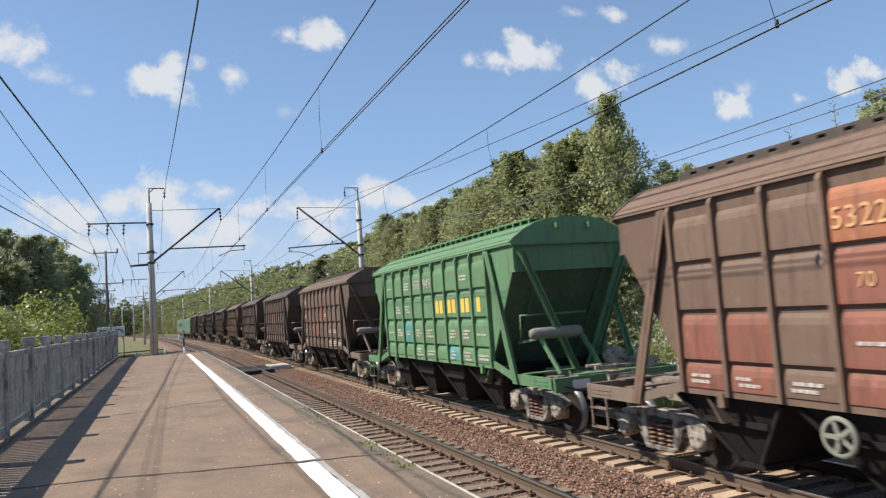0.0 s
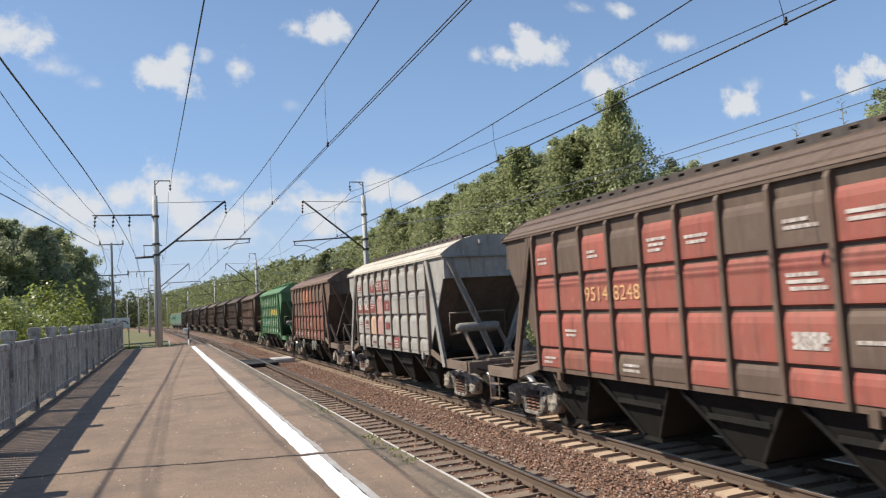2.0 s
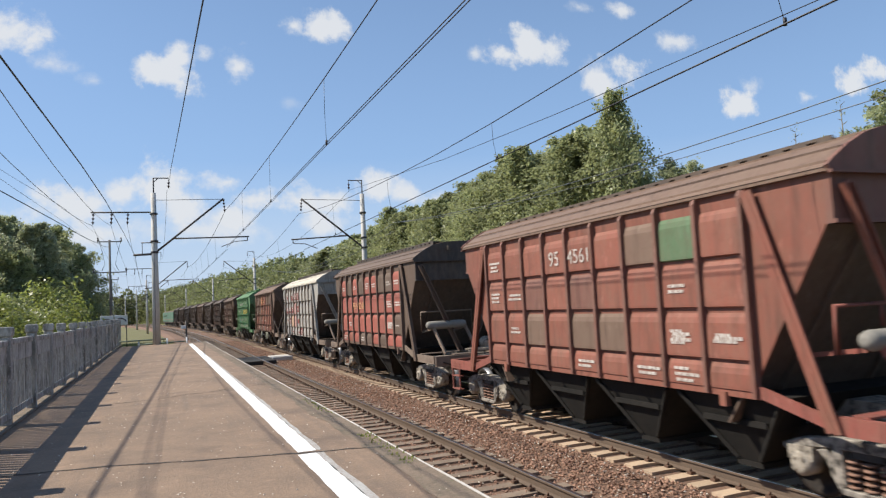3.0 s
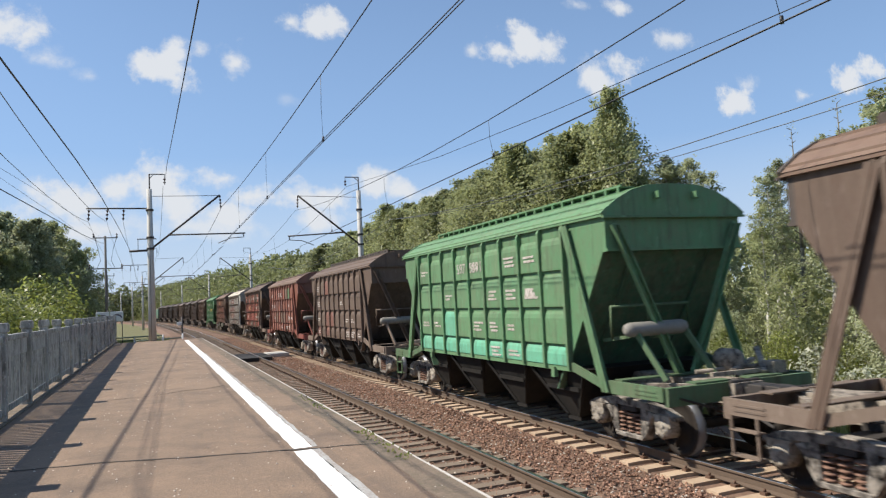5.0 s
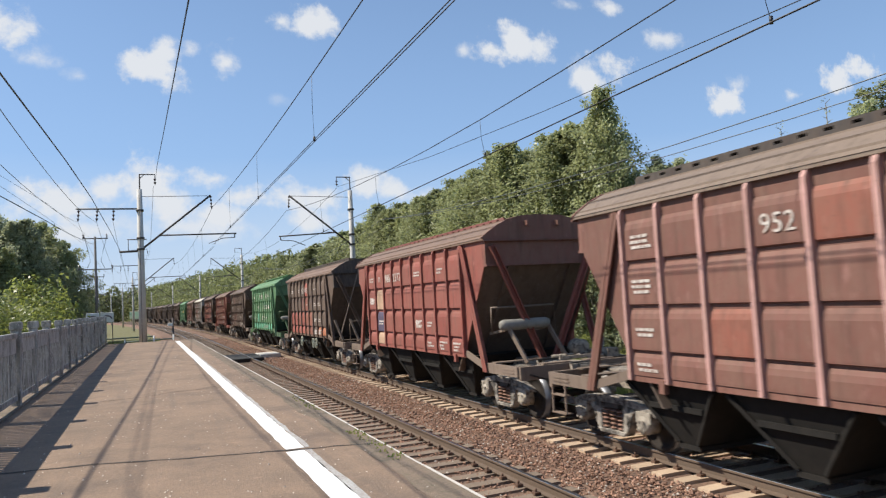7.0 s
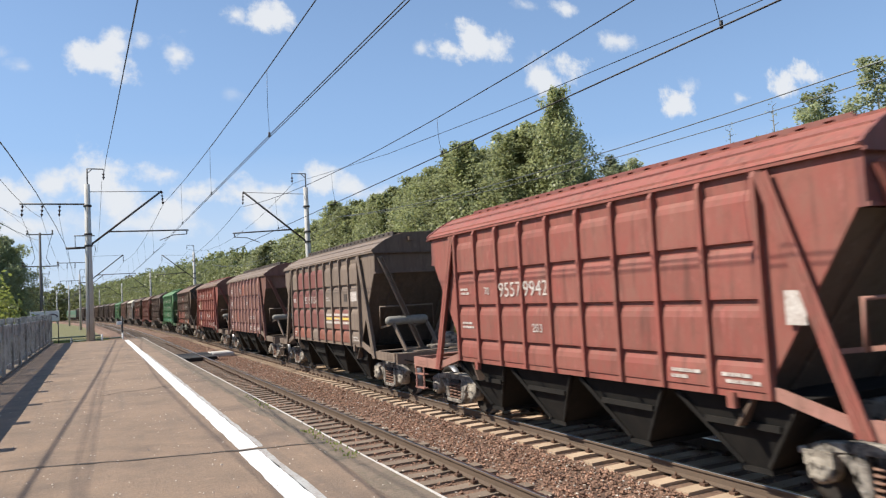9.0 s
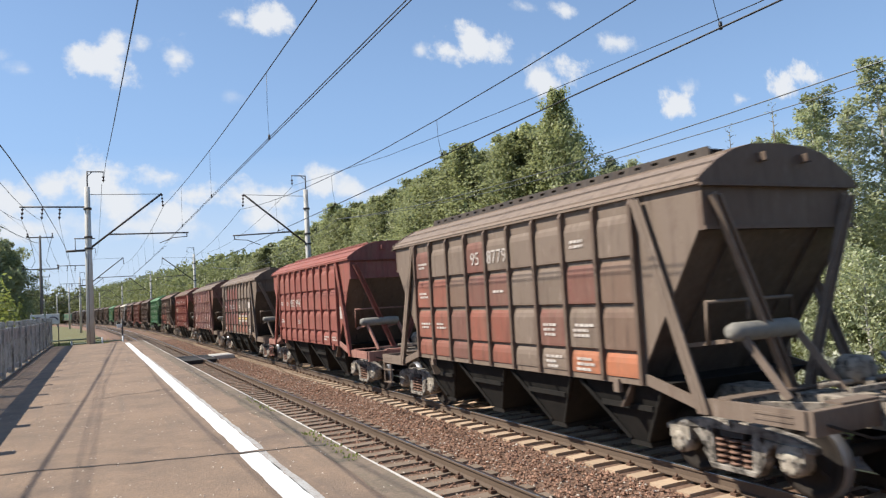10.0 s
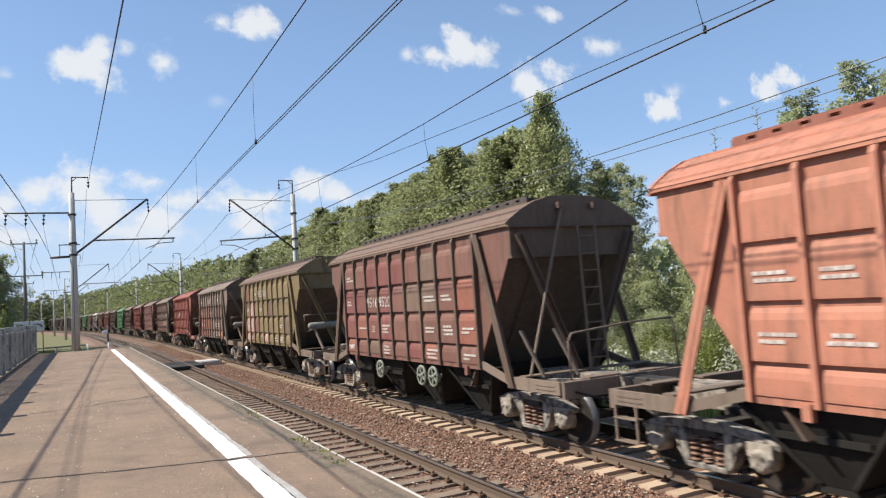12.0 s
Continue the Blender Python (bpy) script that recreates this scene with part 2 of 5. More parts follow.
def paint(name, colour, amount=0.8):
    """Weathered wagon paint: the colour, dulled by pale brown dust, with dark rusty stains that run downwards."""
    if name not in PAINT:
        dust = tuple(0.50 * c + 0.50 * d for c, d in zip(colour, (0.185, 0.14, 0.10)))
        m = PAINT[name] = material(name + " weathered paint", colour, dust, 0.66, grain=11, blotch=2.0, amount=amount, bump=0.2, vary=0.16, spec=0.3, streak=0.35)
        stains(m, (((1, 1, 0.12), 6.0, 0.52, 0.74, 0.6, (0.055, 0.036, 0.027)), ((1, 1, 1), 3.3, 0.54, 0.72, 0.65, tuple(0.55 * c + 0.45 * d for c, d in zip(colour, (0.11, 0.062, 0.042)))),
                   ((1, 1, 1), 26.0, 0.60, 0.70, 0.5, (0.10, 0.06, 0.042)), ((1, 1, 0.3), 9.0, 0.60, 0.72, 0.45, tuple(min(0.8, 1.5 * c + 0.06) for c in colour))))
    return PAINT[name]


stains(M_FENCE, (((1, 1, 0.35), 7.0, 0.50, 0.66, 0.8, (0.085, 0.08, 0.075)), ((1, 1, 1), 22.0, 0.58, 0.63, 0.8, (0.58, 0.56, 0.52)), ((1, 1, 0.5), 3.0, 0.55, 0.70, 0.6, (0.14, 0.135, 0.10))))
stains(M_ASPHALT, (((1, 1, 1), 1.1, 0.50, 0.68, 0.55, (0.115, 0.085, 0.066)), ((1.6, 0.10, 1), 2.2, 0.54, 0.70, 0.45, (0.13, 0.10, 0.08)), ((1, 1, 1), 7.0, 0.60, 0.72, 0.5, (0.33, 0.22, 0.15)), ((1, 1, 1), 60.0, 0.62, 0.70, 0.6, (0.36, 0.29, 0.23))))
stains(M_EDGE, (((1, 1, 1), 3.0, 0.50, 0.66, 0.7, (0.075, 0.066, 0.05)), ((1, 1, 1), 14.0, 0.60, 0.68, 0.6, (0.10, 0.11, 0.05))))
stains(M_LINE, (((1, 1, 1), 18.0, 0.60, 0.66, 0.7, (0.33, 0.27, 0.22)),))
stains(M_GEAR, (((1, 1, 1), 9.0, 0.52, 0.62, 0.8, (0.045, 0.038, 0.032)),))
# dark blotches paint in shaded voids of the bogie frame; pale ones dust, glints
stains(M_FRAME, (((1, 1, 1), 6.0, 0.47, 0.60, 0.85, (0.03, 0.026, 0.023)), ((1, 1, 1), 14.0, 0.60, 0.66, 0.6, (0.42, 0.40, 0.37))))
stains(M_BOX, (((1, 1, 1), 8.0, 0.53, 0.62, 0.8, (0.05, 0.042, 0.035)),))
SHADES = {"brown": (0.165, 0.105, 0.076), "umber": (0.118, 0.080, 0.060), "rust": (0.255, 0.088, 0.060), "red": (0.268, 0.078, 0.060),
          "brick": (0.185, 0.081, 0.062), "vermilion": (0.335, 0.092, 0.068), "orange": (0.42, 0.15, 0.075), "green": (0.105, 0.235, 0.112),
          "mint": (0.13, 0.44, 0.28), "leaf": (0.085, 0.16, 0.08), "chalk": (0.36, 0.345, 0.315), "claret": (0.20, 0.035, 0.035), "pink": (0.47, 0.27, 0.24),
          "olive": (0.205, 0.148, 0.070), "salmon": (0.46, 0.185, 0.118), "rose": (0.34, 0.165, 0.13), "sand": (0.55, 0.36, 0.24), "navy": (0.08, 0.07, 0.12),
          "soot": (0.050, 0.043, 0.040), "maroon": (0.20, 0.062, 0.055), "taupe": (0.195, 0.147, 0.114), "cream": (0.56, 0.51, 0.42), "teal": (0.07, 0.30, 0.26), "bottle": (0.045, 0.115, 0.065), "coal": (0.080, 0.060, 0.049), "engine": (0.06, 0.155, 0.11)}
for k, c in SHADES.items():
    paint(k, c)


# ---- mesh helpers ----
def box(bm, x0, x1, y0, y1, z0, z1):
    v = [bm.verts.new((x, y, z)) for x in (x0, x1) for y in (y0, y1) for z in (z0, z1)]
    for f in ((0, 1, 3, 2), (4, 6, 7, 5), (0, 4, 5, 1), (2, 3, 7, 6), (0, 2, 6, 4), (1, 5, 7, 3)):
        bm.faces.new([v[i] for i in f])


def frame_of(p, q, up=(0, 0, 1)):
    d = (Vector(q) - Vector(p)).normalized()
    s = d.cross(Vector(up))
    if s.length < 1e-4:
        s = d.cross(Vector((0, 1, 0)))
    s.normalize()
    return d, s, s.cross(d)


def beam(bm, p, q, w, h, up=(0, 0, 1)):
    d, s, u = frame_of(p, q, up)
    v = [bm.verts.new(Vector(e) + s * a * w / 2 + u * b * h / 2) for e in (p, q) for a in (-1, 1) for b in (-1, 1)]
    for f in ((0, 1, 3, 2), (4, 6, 7, 5), (0, 4, 5, 1), (2, 3, 7, 6), (0, 2, 6, 4), (1, 5, 7, 3)):
        bm.faces.new([v[i] for i in f])


def rod(bm, p, q, r0, r1=None, n=10, caps=True):
    r1 = r0 if r1 is None else r1
    d, s, u = frame_of(p, q)
    a = [[bm.verts.new(Vector(e) + (s * math.cos(2 * math.pi * i / n) + u * math.sin(2 * math.pi * i / n)) * r) for i in range(n)] for e, r in ((p, r0), (q, r1))]
    for i in range(n):
        j = (i + 1) % n
        bm.faces.new((a[0][i], a[0][j], a[1][j], a[1][i])).smooth = True
    if caps:
        bm.faces.new(a[0][::-1]), bm.faces.new(a[1])


def tube(bm, pts, r, n=6):
    pts = [Vector(p) for p in pts]
    rings = []
    for i, p in enumerate(pts):
        d, s, u = frame_of(pts[max(0, i - 1)], pts[min(len(pts) - 1, i + 1)])
        rings.append([bm.verts.new(p + (s * math.cos(2 * math.pi * j / n) + u * math.sin(2 * math.pi * j / n)) * r) for j in range(n)])
    for A, B in zip(rings, rings[1:]):
        for j in range(n):
            k = (j + 1) % n
            bm.faces.new((A[j], A[k], B[k], B[j])).smooth = True
    bm.faces.new(rings[0][::-1]), bm.faces.new(rings[-1])


def prism(bm, poly, axis, a, b):
    """A polygon of two coordinates drawn out along axis from a to b (x: poly is y, z; y: x, z; z: x, y)."""
    put = {"x": lambda p, t: (t, p[0], p[1]), "y": lambda p, t: (p[0], t, p[1]), "z": lambda p, t: (p[0], p[1], t)}[axis]
    A, B = [bm.verts.new(put(p, a)) for p in poly], [bm.verts.new(put(p, b)) for p in poly]
    bm.faces.new(A), bm.faces.new(B[::-1])
    for i in range(len(poly)):
        j = (i + 1) % len(poly)
        bm.faces.new((A[i], B[i], B[j], A[j]))


def lathe(bm, prof, centre, n=20, axis="x"):
    """A ring of (radius, offset) pairs turned about an axis through centre."""
    c = Vector(centre)
    rings = []
    for r, o in prof:
        ring = []
        for i in range(n):
            a = 2 * math.pi * i / n
            v = {"x": (o, r * math.cos(a), r * math.sin(a)), "y": (r * math.cos(a), o, r * math.sin(a)), "z": (r * math.cos(a), r * math.sin(a), o)}[axis]
            ring.append(bm.verts.new(c + Vector(v)))
        rings.append(ring)
    for A, B in zip(rings, rings[1:]):
        for i in range(n):
            j = (i + 1) % n
            bm.faces.new((A[i], A[j], B[j], B[i])).smooth = True
    bm.faces.new(rings[0][::-1]), bm.faces.new(rings[-1])


def mesh_of(name, bm, *mats, bevel=0.0):
    bmesh.ops.recalc_face_normals(bm, faces=bm.faces)
    if bevel:
        bmesh.ops.bevel(bm, geom=[e for e in bm.edges if len(e.link_faces) == 2 and e.calc_face_angle(0) > 0.6], offset=bevel, segments=1, affect="EDGES")
    me = bpy.data.meshes.new(name)
    bm.to_mesh(me)
    bm.free()
    for m in mats:
        me.materials.append(m)
    return me


def part(name, bm, mat, parent=None, label="", bevel=0.0, kind=""):
    """Links a bmesh (or a finished mesh) as one object under a thing."""
    me = bm if isinstance(bm, bpy.types.Mesh) else mesh_of(name, bm, mat, bevel=bevel)
    ob = new(name, me)
    if mat is not None and len(me.materials) and me.materials[0] != mat:
        ob.material_slots[0].link = "OBJECT"
        ob.material_slots[0].material = mat
    if parent is not None:
        ob.parent = parent
    if label or kind:
        tagged(ob, label, kind=kind)
    return ob


def thing(name, label, category, group="", at=(0, 0, 0), kind=""):
    ob = new(name)
    ob.location = at
    ob.empty_display_size = 0.2
    return tagged(ob, label, category, group, kind)


def poly_mesh(name, verts, faces, mat):
    me = bpy.data.meshes.new(name)
    me.from_pydata(verts, [], faces)
    me.materials.append(mat)
    return me


# ---- the line of the track: straight, then a wide curve to the left ----
BEND, RADIUS = 65.0, 2000.0
AX1, AX2 = 4.57, 8.775


def on_line(s, off):
    """Place and heading (degrees) at s metres along the line, off metres to the right of x = 0."""
    if s <= BEND:
        return off, s, 0.0
    a = (s - BEND) / RADIUS
    return (RADIUS + off) * math.cos(a) - RADIUS, BEND + (RADIUS + off) * math.sin(a), math.degrees(a)


def strip(name, prof, s0, s1, step, mat, closed=True):
    """A profile of (offset, height) pairs swept along the line."""
    ss = [s0 + (BEND - s0) * i for i in (0, 1)] + [BEND + step * (i + 1) for i in range(int((s1 - BEND) / step))] if s0 < BEND < s1 else [s0 + (s1 - s0) * i / 20 for i in range(21)]
    n = len(prof)
    verts = [(*on_line(s, o)[:2], z) for s in ss for o, z in prof]
    faces = []
    for i in range(len(ss) - 1):
        for j in range(n if closed else n - 1):
            k = (j + 1) % n
            faces.append((i * n + j, i * n + k, (i + 1) * n + k, (i + 1) * n + j))
    return poly_mesh(name, verts, faces, mat)


# ---- ground, track bed, platform ----
def build_ground():
    me = poly_mesh("ground", [(-3000, -3000, -0.62), (3000, -3000, -0.62), (3000, 3000, -0.62), (-3000, 3000, -0.62)], [(0, 1, 2, 3)], M_GRASS)
    tagged(new("ground", me), "flat green grassland beside the railway", "ground", kind="structure")
    prof = [(1.2, -0.66), (2.0, -0.24), (11.2, -0.24), (12.6, -0.66)]
    bed = tagged(new("track_bed", strip("track_bed", prof, -40, 420, 12, M_BALLAST)), "reddish brown crushed stone track bed", "ballast", kind="structure")
    return bed


def rail_profile(c):
    return ([(c - 0.075, -0.18), (c - 0.075, -0.165), (c - 0.012, -0.145), (c - 0.010, -0.045), (c - 0.036, -0.035), (c - 0.036, -0.008), (c - 0.030, -0.001),
             (c + 0.030, -0.001), (c + 0.036, -0.008), (c + 0.036, -0.035), (c + 0.010, -0.045), (c + 0.012, -0.145), (c + 0.075, -0.165), (c + 0.075, -0.18)])


def sleeper_mesh(name, mat):
    bm = bmesh.new()
    prof = [(-1.35, -0.36), (1.35, -0.36), (1.35, -0.19), (1.0, -0.185), (0.5, -0.205), (-0.5, -0.205), (-1.0, -0.185), (-1.35, -0.19)]
    top = 0.125
    A = [bm.verts.new((x, -0.14 if z < -0.3 else -top, z)) for x, z in prof]
    B = [bm.verts.new((x, 0.14 if z < -0.3 else top, z)) for x, z in prof]
    bm.faces.new(A), bm.faces.new(B[::-1])
    for i in range(8):
        j = (i + 1) % 8
        bm.faces.new((A[i], B[i], B[j], A[j]))
    n0 = len(bm.faces)
    for c in (-0.7975, 0.7975):
        for s in (-1, 1):
            x = c + s * 0.13
            box(bm, x - 0.045, x + 0.045, -0.05, 0.05, -0.185, -0.145)
            rod(bm, (x, 0, -0.145), (x, 0, -0.10), 0.02, n=6)
    bm.faces.ensure_lookup_table()
    for f in bm.faces[n0:]:
        f.material_index = 1
    return mesh_of(name, bm, mat, M_FASTEN)


def build_track(ax, mat, label, railtop):
    track = thing("railway_track", label, "track", "railway tracks", kind="structure")
    me = sleeper_mesh("sleeper", mat)
    n = 150
    for i in range(n):
        s = -4 + 0.5435 * i
        if s > BEND:
            break
        ob = part("sleeper", me, None, track)
        ob.location = (ax + random.uniform(-0.012, 0.012), s, random.uniform(-0.006, 0.004))
        ob.rotation_euler = (0, 0, random.uniform(-0.01, 0.01))
    verts, faces = [], []
    s = -4 + 0.5435 * 127
    while s < 300:
        x, y, h = on_line(s, ax)
        m = pose(x, y, 0, 0, 0, h)
        k = len(verts)
        verts += [m @ Vector(p) for p in ((-1.35, -0.09, -0.19), (1.35, -0.09, -0.19), (1.35, 0.09, -0.19), (-1.35, 0.09, -0.19), (-1.35, -0.13, -0.3), (1.35, -0.13, -0.3))]
        faces += [(k, k + 1, k + 2, k + 3), (k + 4, k + 5, k + 1, k)]
        s += 0.5435
    part("far_sleepers", poly_mesh("far_sleepers", verts, faces, mat), None, track, kind="stuff")
    for c in (ax - 0.7975, ax + 0.7975):
        rail = part("rail", strip("rail", rail_profile(c), -40, 420, 8, M_RAIL), None, track)
        part("rail_head", strip("rail_head", [(c - 0.031, -0.001), (c - 0.029, 0.003), (c + 0.029, 0.003), (c + 0.031, -0.001)], -40, 420, 8, railtop), None, rail, "worn bright running surface")
    return track


def build_stones():
    """Loose stones on the bed, thickest where the camera passes nearest."""
    rs = np.random.RandomState(5)
    octa = np.array([(1, 0, 0), (-1, 0, 0), (0, 1, 0), (0, -1, 0), (0, 0, 1), (0, 0, -1)], float)
    of = [(0, 2, 4), (2, 1, 4), (1, 3, 4), (3, 0, 4), (2, 0, 5), (1, 2, 5), (3, 1, 5), (0, 3, 5)]
    verts, faces = [], []

    def scatter(n, x0, x1, y0, y1, size, z):
        for i in range(n):
            r = size * rs.uniform(0.55, 1.35)
            a = rs.uniform(0, 6.28)
            y = y0 + (y1 - y0) * rs.uniform(0, 1) ** 1.6
            v = octa * rs.uniform(0.6, 1.2, (6, 1)) * r * np.array([1, 1, 0.75])
            v = v @ np.array([[math.cos(a), math.sin(a), 0], [-math.sin(a), math.cos(a), 0], [0, 0, 1]])
            k = len(verts)
            verts.extend((v + (rs.uniform(x0, x1), y, z + rs.uniform(-0.02, 0.02))).tolist())
            faces.extend([tuple(k + j for j in f) for f in of])
    scatter(11000, 5.52, 7.42, 3.5, 45, 0.032, -0.22)
    scatter(2500, 6.0, 7.2, 3.5, 45, 0.034, -0.17)
    scatter(1400, 5.85, 7.35, 45, 80, 0.05, -0.20)
    scatter(6500, 3.7, 5.3, 4, 42, 0.03, -0.225)
    scatter(2500, 8.1, 9.5, 4, 40, 0.03, -0.235)
    scatter(2200, 9.8, 11.4, 3.5, 40, 0.035, -0.22)
    pale_from = len(faces)
    scatter(900, 5.6, 7.4, 3.5, 45, 0.026, -0.185)
    scatter(160, 3.7, 5.3, 4, 40, 0.022, -0.20)
    me = poly_mesh("pale_stones", verts, faces[pale_from:], M_CHIP)
    tagged(new("pale_stones", me), "scattered pale stones among the brown ballast", "ballast", kind="stuff")
    faces = faces[:pale_from]
    tagged(new("ballast_stones", poly_mesh("ballast_stones", verts, faces, M_STONE)), "loose reddish brown crushed stones between the tracks", "ballast", kind="stuff")


PLAT, EDGE_X, BACK_X, END_Y = 1.1, 2.57, -2.75, 47.4


def build_platform():
    bm = bmesh.new()
    box(bm, BACK_X, EDGE_X - 0.03, -14, END_Y, PLAT - 0.16, PLAT)
    plat = tagged(new("platform", mesh_of("platform", bm, M_ASPHALT)), "long station platform of worn reddish asphalt", "platform", kind="structure")
    bm = bmesh.new()
    box(bm, BACK_X + 0.1, EDGE_X - 0.35, -14, END_Y - 0.05, -0.6, PLAT - 0.16)
    part("platform_wall", bm, M_CONC, plat, "stained concrete supporting wall")
    rnd = random.Random(8)
    y = -14.0
    while y < END_Y - 0.1:
        e = min(y + 3.0, END_Y)
        bm = bmesh.new()
        box(bm, EDGE_X - 0.028, EDGE_X, y + 0.006, e - 0.006, PLAT - 0.22, PLAT + rnd.uniform(0.001, 0.009))
        part("edge_slab", bm, M_DECK, plat, "pale worn concrete edge")
        y += 3.0
    for y0, y1 in ((-14, -5), (-5, 4), (4, 13), (13, 22), (22, 31), (31, END_Y)):
        n = int((y1 - y0) / 0.2)
        vs = []
        for i in range(n + 1):
            y = y0 + (y1 - y0) * i / n
            vs += [(2.22 + 0.10 * noise.noise((y * 0.9, 3.1, 0)) + 0.05 * noise.noise((y * 4.0, 1.1, 0)), y, PLAT + 0.004), (EDGE_X - 0.029, y, PLAT + 0.004)]
        part("edge_course", poly_mesh("edge_course", vs, [(2 * i, 2 * i + 1, 2 * i + 3, 2 * i + 2) for i in range(n)], M_EDGE), None, plat, "dark mossy course along the edge")
    vs, fs = [], []
    for i in range(900):
        x, y, r = rnd.uniform(-2.2, 2.4), 4.5 + 26 * rnd.random() ** 1.7, rnd.uniform(0.005, 0.017)
        k, a = len(vs), rnd.uniform(0, 6.3)
        vs += [(x + r * math.cos(a + q * 2.1), y + r * 1.2 * math.sin(a + q * 2.1), PLAT + 0.001) for q in range(3)] + [(x, y, PLAT + r * 0.8)]
        fs += [(k, k + 1, k + 3), (k + 1, k + 2, k + 3), (k + 2, k, k + 3)]
    part("stone_chips", poly_mesh("stone_chips", vs, fs, M_CHIP), None, plat, "scattered pale stone chips", kind="stuff")
    # white safety line with an older grey one beside it, broken at the joint
    for x0, x1, y0, y1, mat, nm, lb in ((1.47, 1.70, 8.72, 45.0, M_LINE, "safety_line", "fresh white painted line"), (1.44, 1.66, -8, 8.58, M_LINE, "safety_line", "fresh white painted line"),
                                        (1.70, 1.76, 8.72, 30.0, M_LINE_OLD, "old_line", "worn grey rest of an older line"), (1.66, 1.74, -8, 8.58, M_LINE_OLD, "old_line", "worn grey rest of an older line")):
        n = int((y1 - y0) / 0.25)
        vs = []
        for i in range(n + 1):
            y = y0 + (y1 - y0) * i / n
            vs += [(x0 + rnd.uniform(-0.008, 0.008), y, PLAT + 0.004), (x1 + rnd.uniform(-0.015, 0.015), y, PLAT + 0.004)]
        part(nm, poly_mesh(nm, vs, [(2 * i, 2 * i + 1, 2 * i + 3, 2 * i + 2) for i in range(n)], mat), None, plat, lb)
    for pts, w in (([(-2.3, 9.75), (-1.7, 9.5), (-0.6, 9.32), (0.4, 8.98), (1.1, 8.8), (1.62, 8.62), (2.1, 8.55), (2.5, 8.36)], 0.028),
                   ([(-0.9, 16.0), (-0.1, 16.05), (0.5, 16.5), (0.9, 16.5), (1.4, 16.9), (2.5, 17.3)], 0.02), ([(-1.0, 27.0), (0.3, 27.2), (1.4, 27.5)], 0.02)):
        vs = []
        fine = []
        for (ax, ay), (bx, by) in zip(pts, pts[1:]):
            for k in range(6):
                fine.append((ax + (bx - ax) * k / 6, ay + (by - ay) * k / 6 + rnd.uniform(-0.02, 0.02)))
        for x, y in fine:
            h = w * rnd.uniform(0.4, 1.3)
            vs += [(x, y - h, PLAT + 0.005), (x, y + h, PLAT + 0.005)]
        part("crack", poly_mesh("crack", vs, [(2 * i, 2 * i + 2, 2 * i + 3, 2 * i + 1) for i in range(len(fine) - 1)], M_TAR), None, plat, "dark open joint in the asphalt")
    return plat


def build_fence():
    fence = thing("fence", "weathered grey concrete fence along the platform's back", "fence", at=(-2.42, 0, PLAT))
    bm = bmesh.new()
    box(bm, -0.085, 0.085, -0.095, 0.095, 0.0, 1.50)
    prism(bm, [(-0.105, 1.50), (0.105, 1.50), (0.105, 1.63), (0.085, 1.66), (-0.085, 1.66), (-0.105, 1.63)], "y", -0.12, 0.12)
    post = mesh_of("post", bm, M_FENCE, bevel=0.012)
    bm = bmesh.new()
    box(bm, -0.05, 0.05, 0.1, 2.4, 1.33, 1.43)
    box(bm, -0.045, 0.045, 0.1, 2.4, 0.12, 0.24)
    rails = mesh_of("rails", bm, M_FENCE, bevel=0.01)
    bm = bmesh.new()
    box(bm, -0.026, 0.026, -0.040, 0.040, 0.24, 1.04)
    slat = mesh_of("slat", bm, M_FENCE)
    bm = bmesh.new()
    box(bm, -0.028, 0.028, 0.1, 2.4, 1.04, 1.33)
    slab = mesh_of("slab", bm, M_FENCE)
    y = 1.5
    i = 0
    while y < 50.5:
        p = part("post", post, None, fence)
        p.location = (random.uniform(-0.02, 0.02), y, random.uniform(-0.03, 0.02))
        p.rotation_euler = (random.uniform(-0.012, 0.012), random.uniform(-0.012, 0.012), 0)
        if y < 48:
            r = part("panel", rails, None, fence)
            r.location = (0, y, random.uniform(-0.015, 0.015))
            part("slab", slab, None, r)
            for k in range(15):
                s = part("slat", slat, None, r)
                s.location = (0, 0.18 + 0.153 * k, 0)
        y += 2.5
    bm = bmesh.new()
    box(bm, -0.12, 0.12, -13, 50, -0.1, 0.03)
    part("plinth", bm, M_EDGE, fence, "low mossy brown footing")


def build_end_railing():
    rail = thing("end_railing", "low faded green pipe barrier across the platform's end", "railing", at=(0, 48.6, 0.75))
    for a, b in (((-2.6, 0, 0.62), (-0.4, 0, 0.62)), ((-1.3, 0.1, 0.36), (1.5, 0.1, 0.40)), ((0.3, 0.1, 0.62), (-0.6, 0.1, 0.62))):
        bm = bmesh.new()
        rod(bm, a, b, 0.045)
        part("pipe", bm, M_GREENPIPE, rail)
    for x in (-2.6, -1.3, -0.4, 0.35, 1.5):
        bm = bmesh.new()
        rod(bm, (x, 0.05, -0.9), (x, 0.05, 0.66), 0.05)
        part("pipe_post", bm, M_WHITE if x in (-1.3, 0.35, 1.5) else M_GREENPIPE, rail)
    sign = thing("sign_post", "thin grey post with a small white lamp box", "post", at=(1.52, 49.8, -0.3))
    bm = bmesh.new()
    rod(bm, (0, 0, 0), (0, 0, 2.75), 0.055)
    part("pole", bm, M_STEEL, sign)
    bm = bmesh.new()
    box(bm, -0.32, -0.02, -0.12, 0.12, 2.2, 2.42)
    part("lamp_box", bm, M_WHITE, sign, "small white box", bevel=0.02)


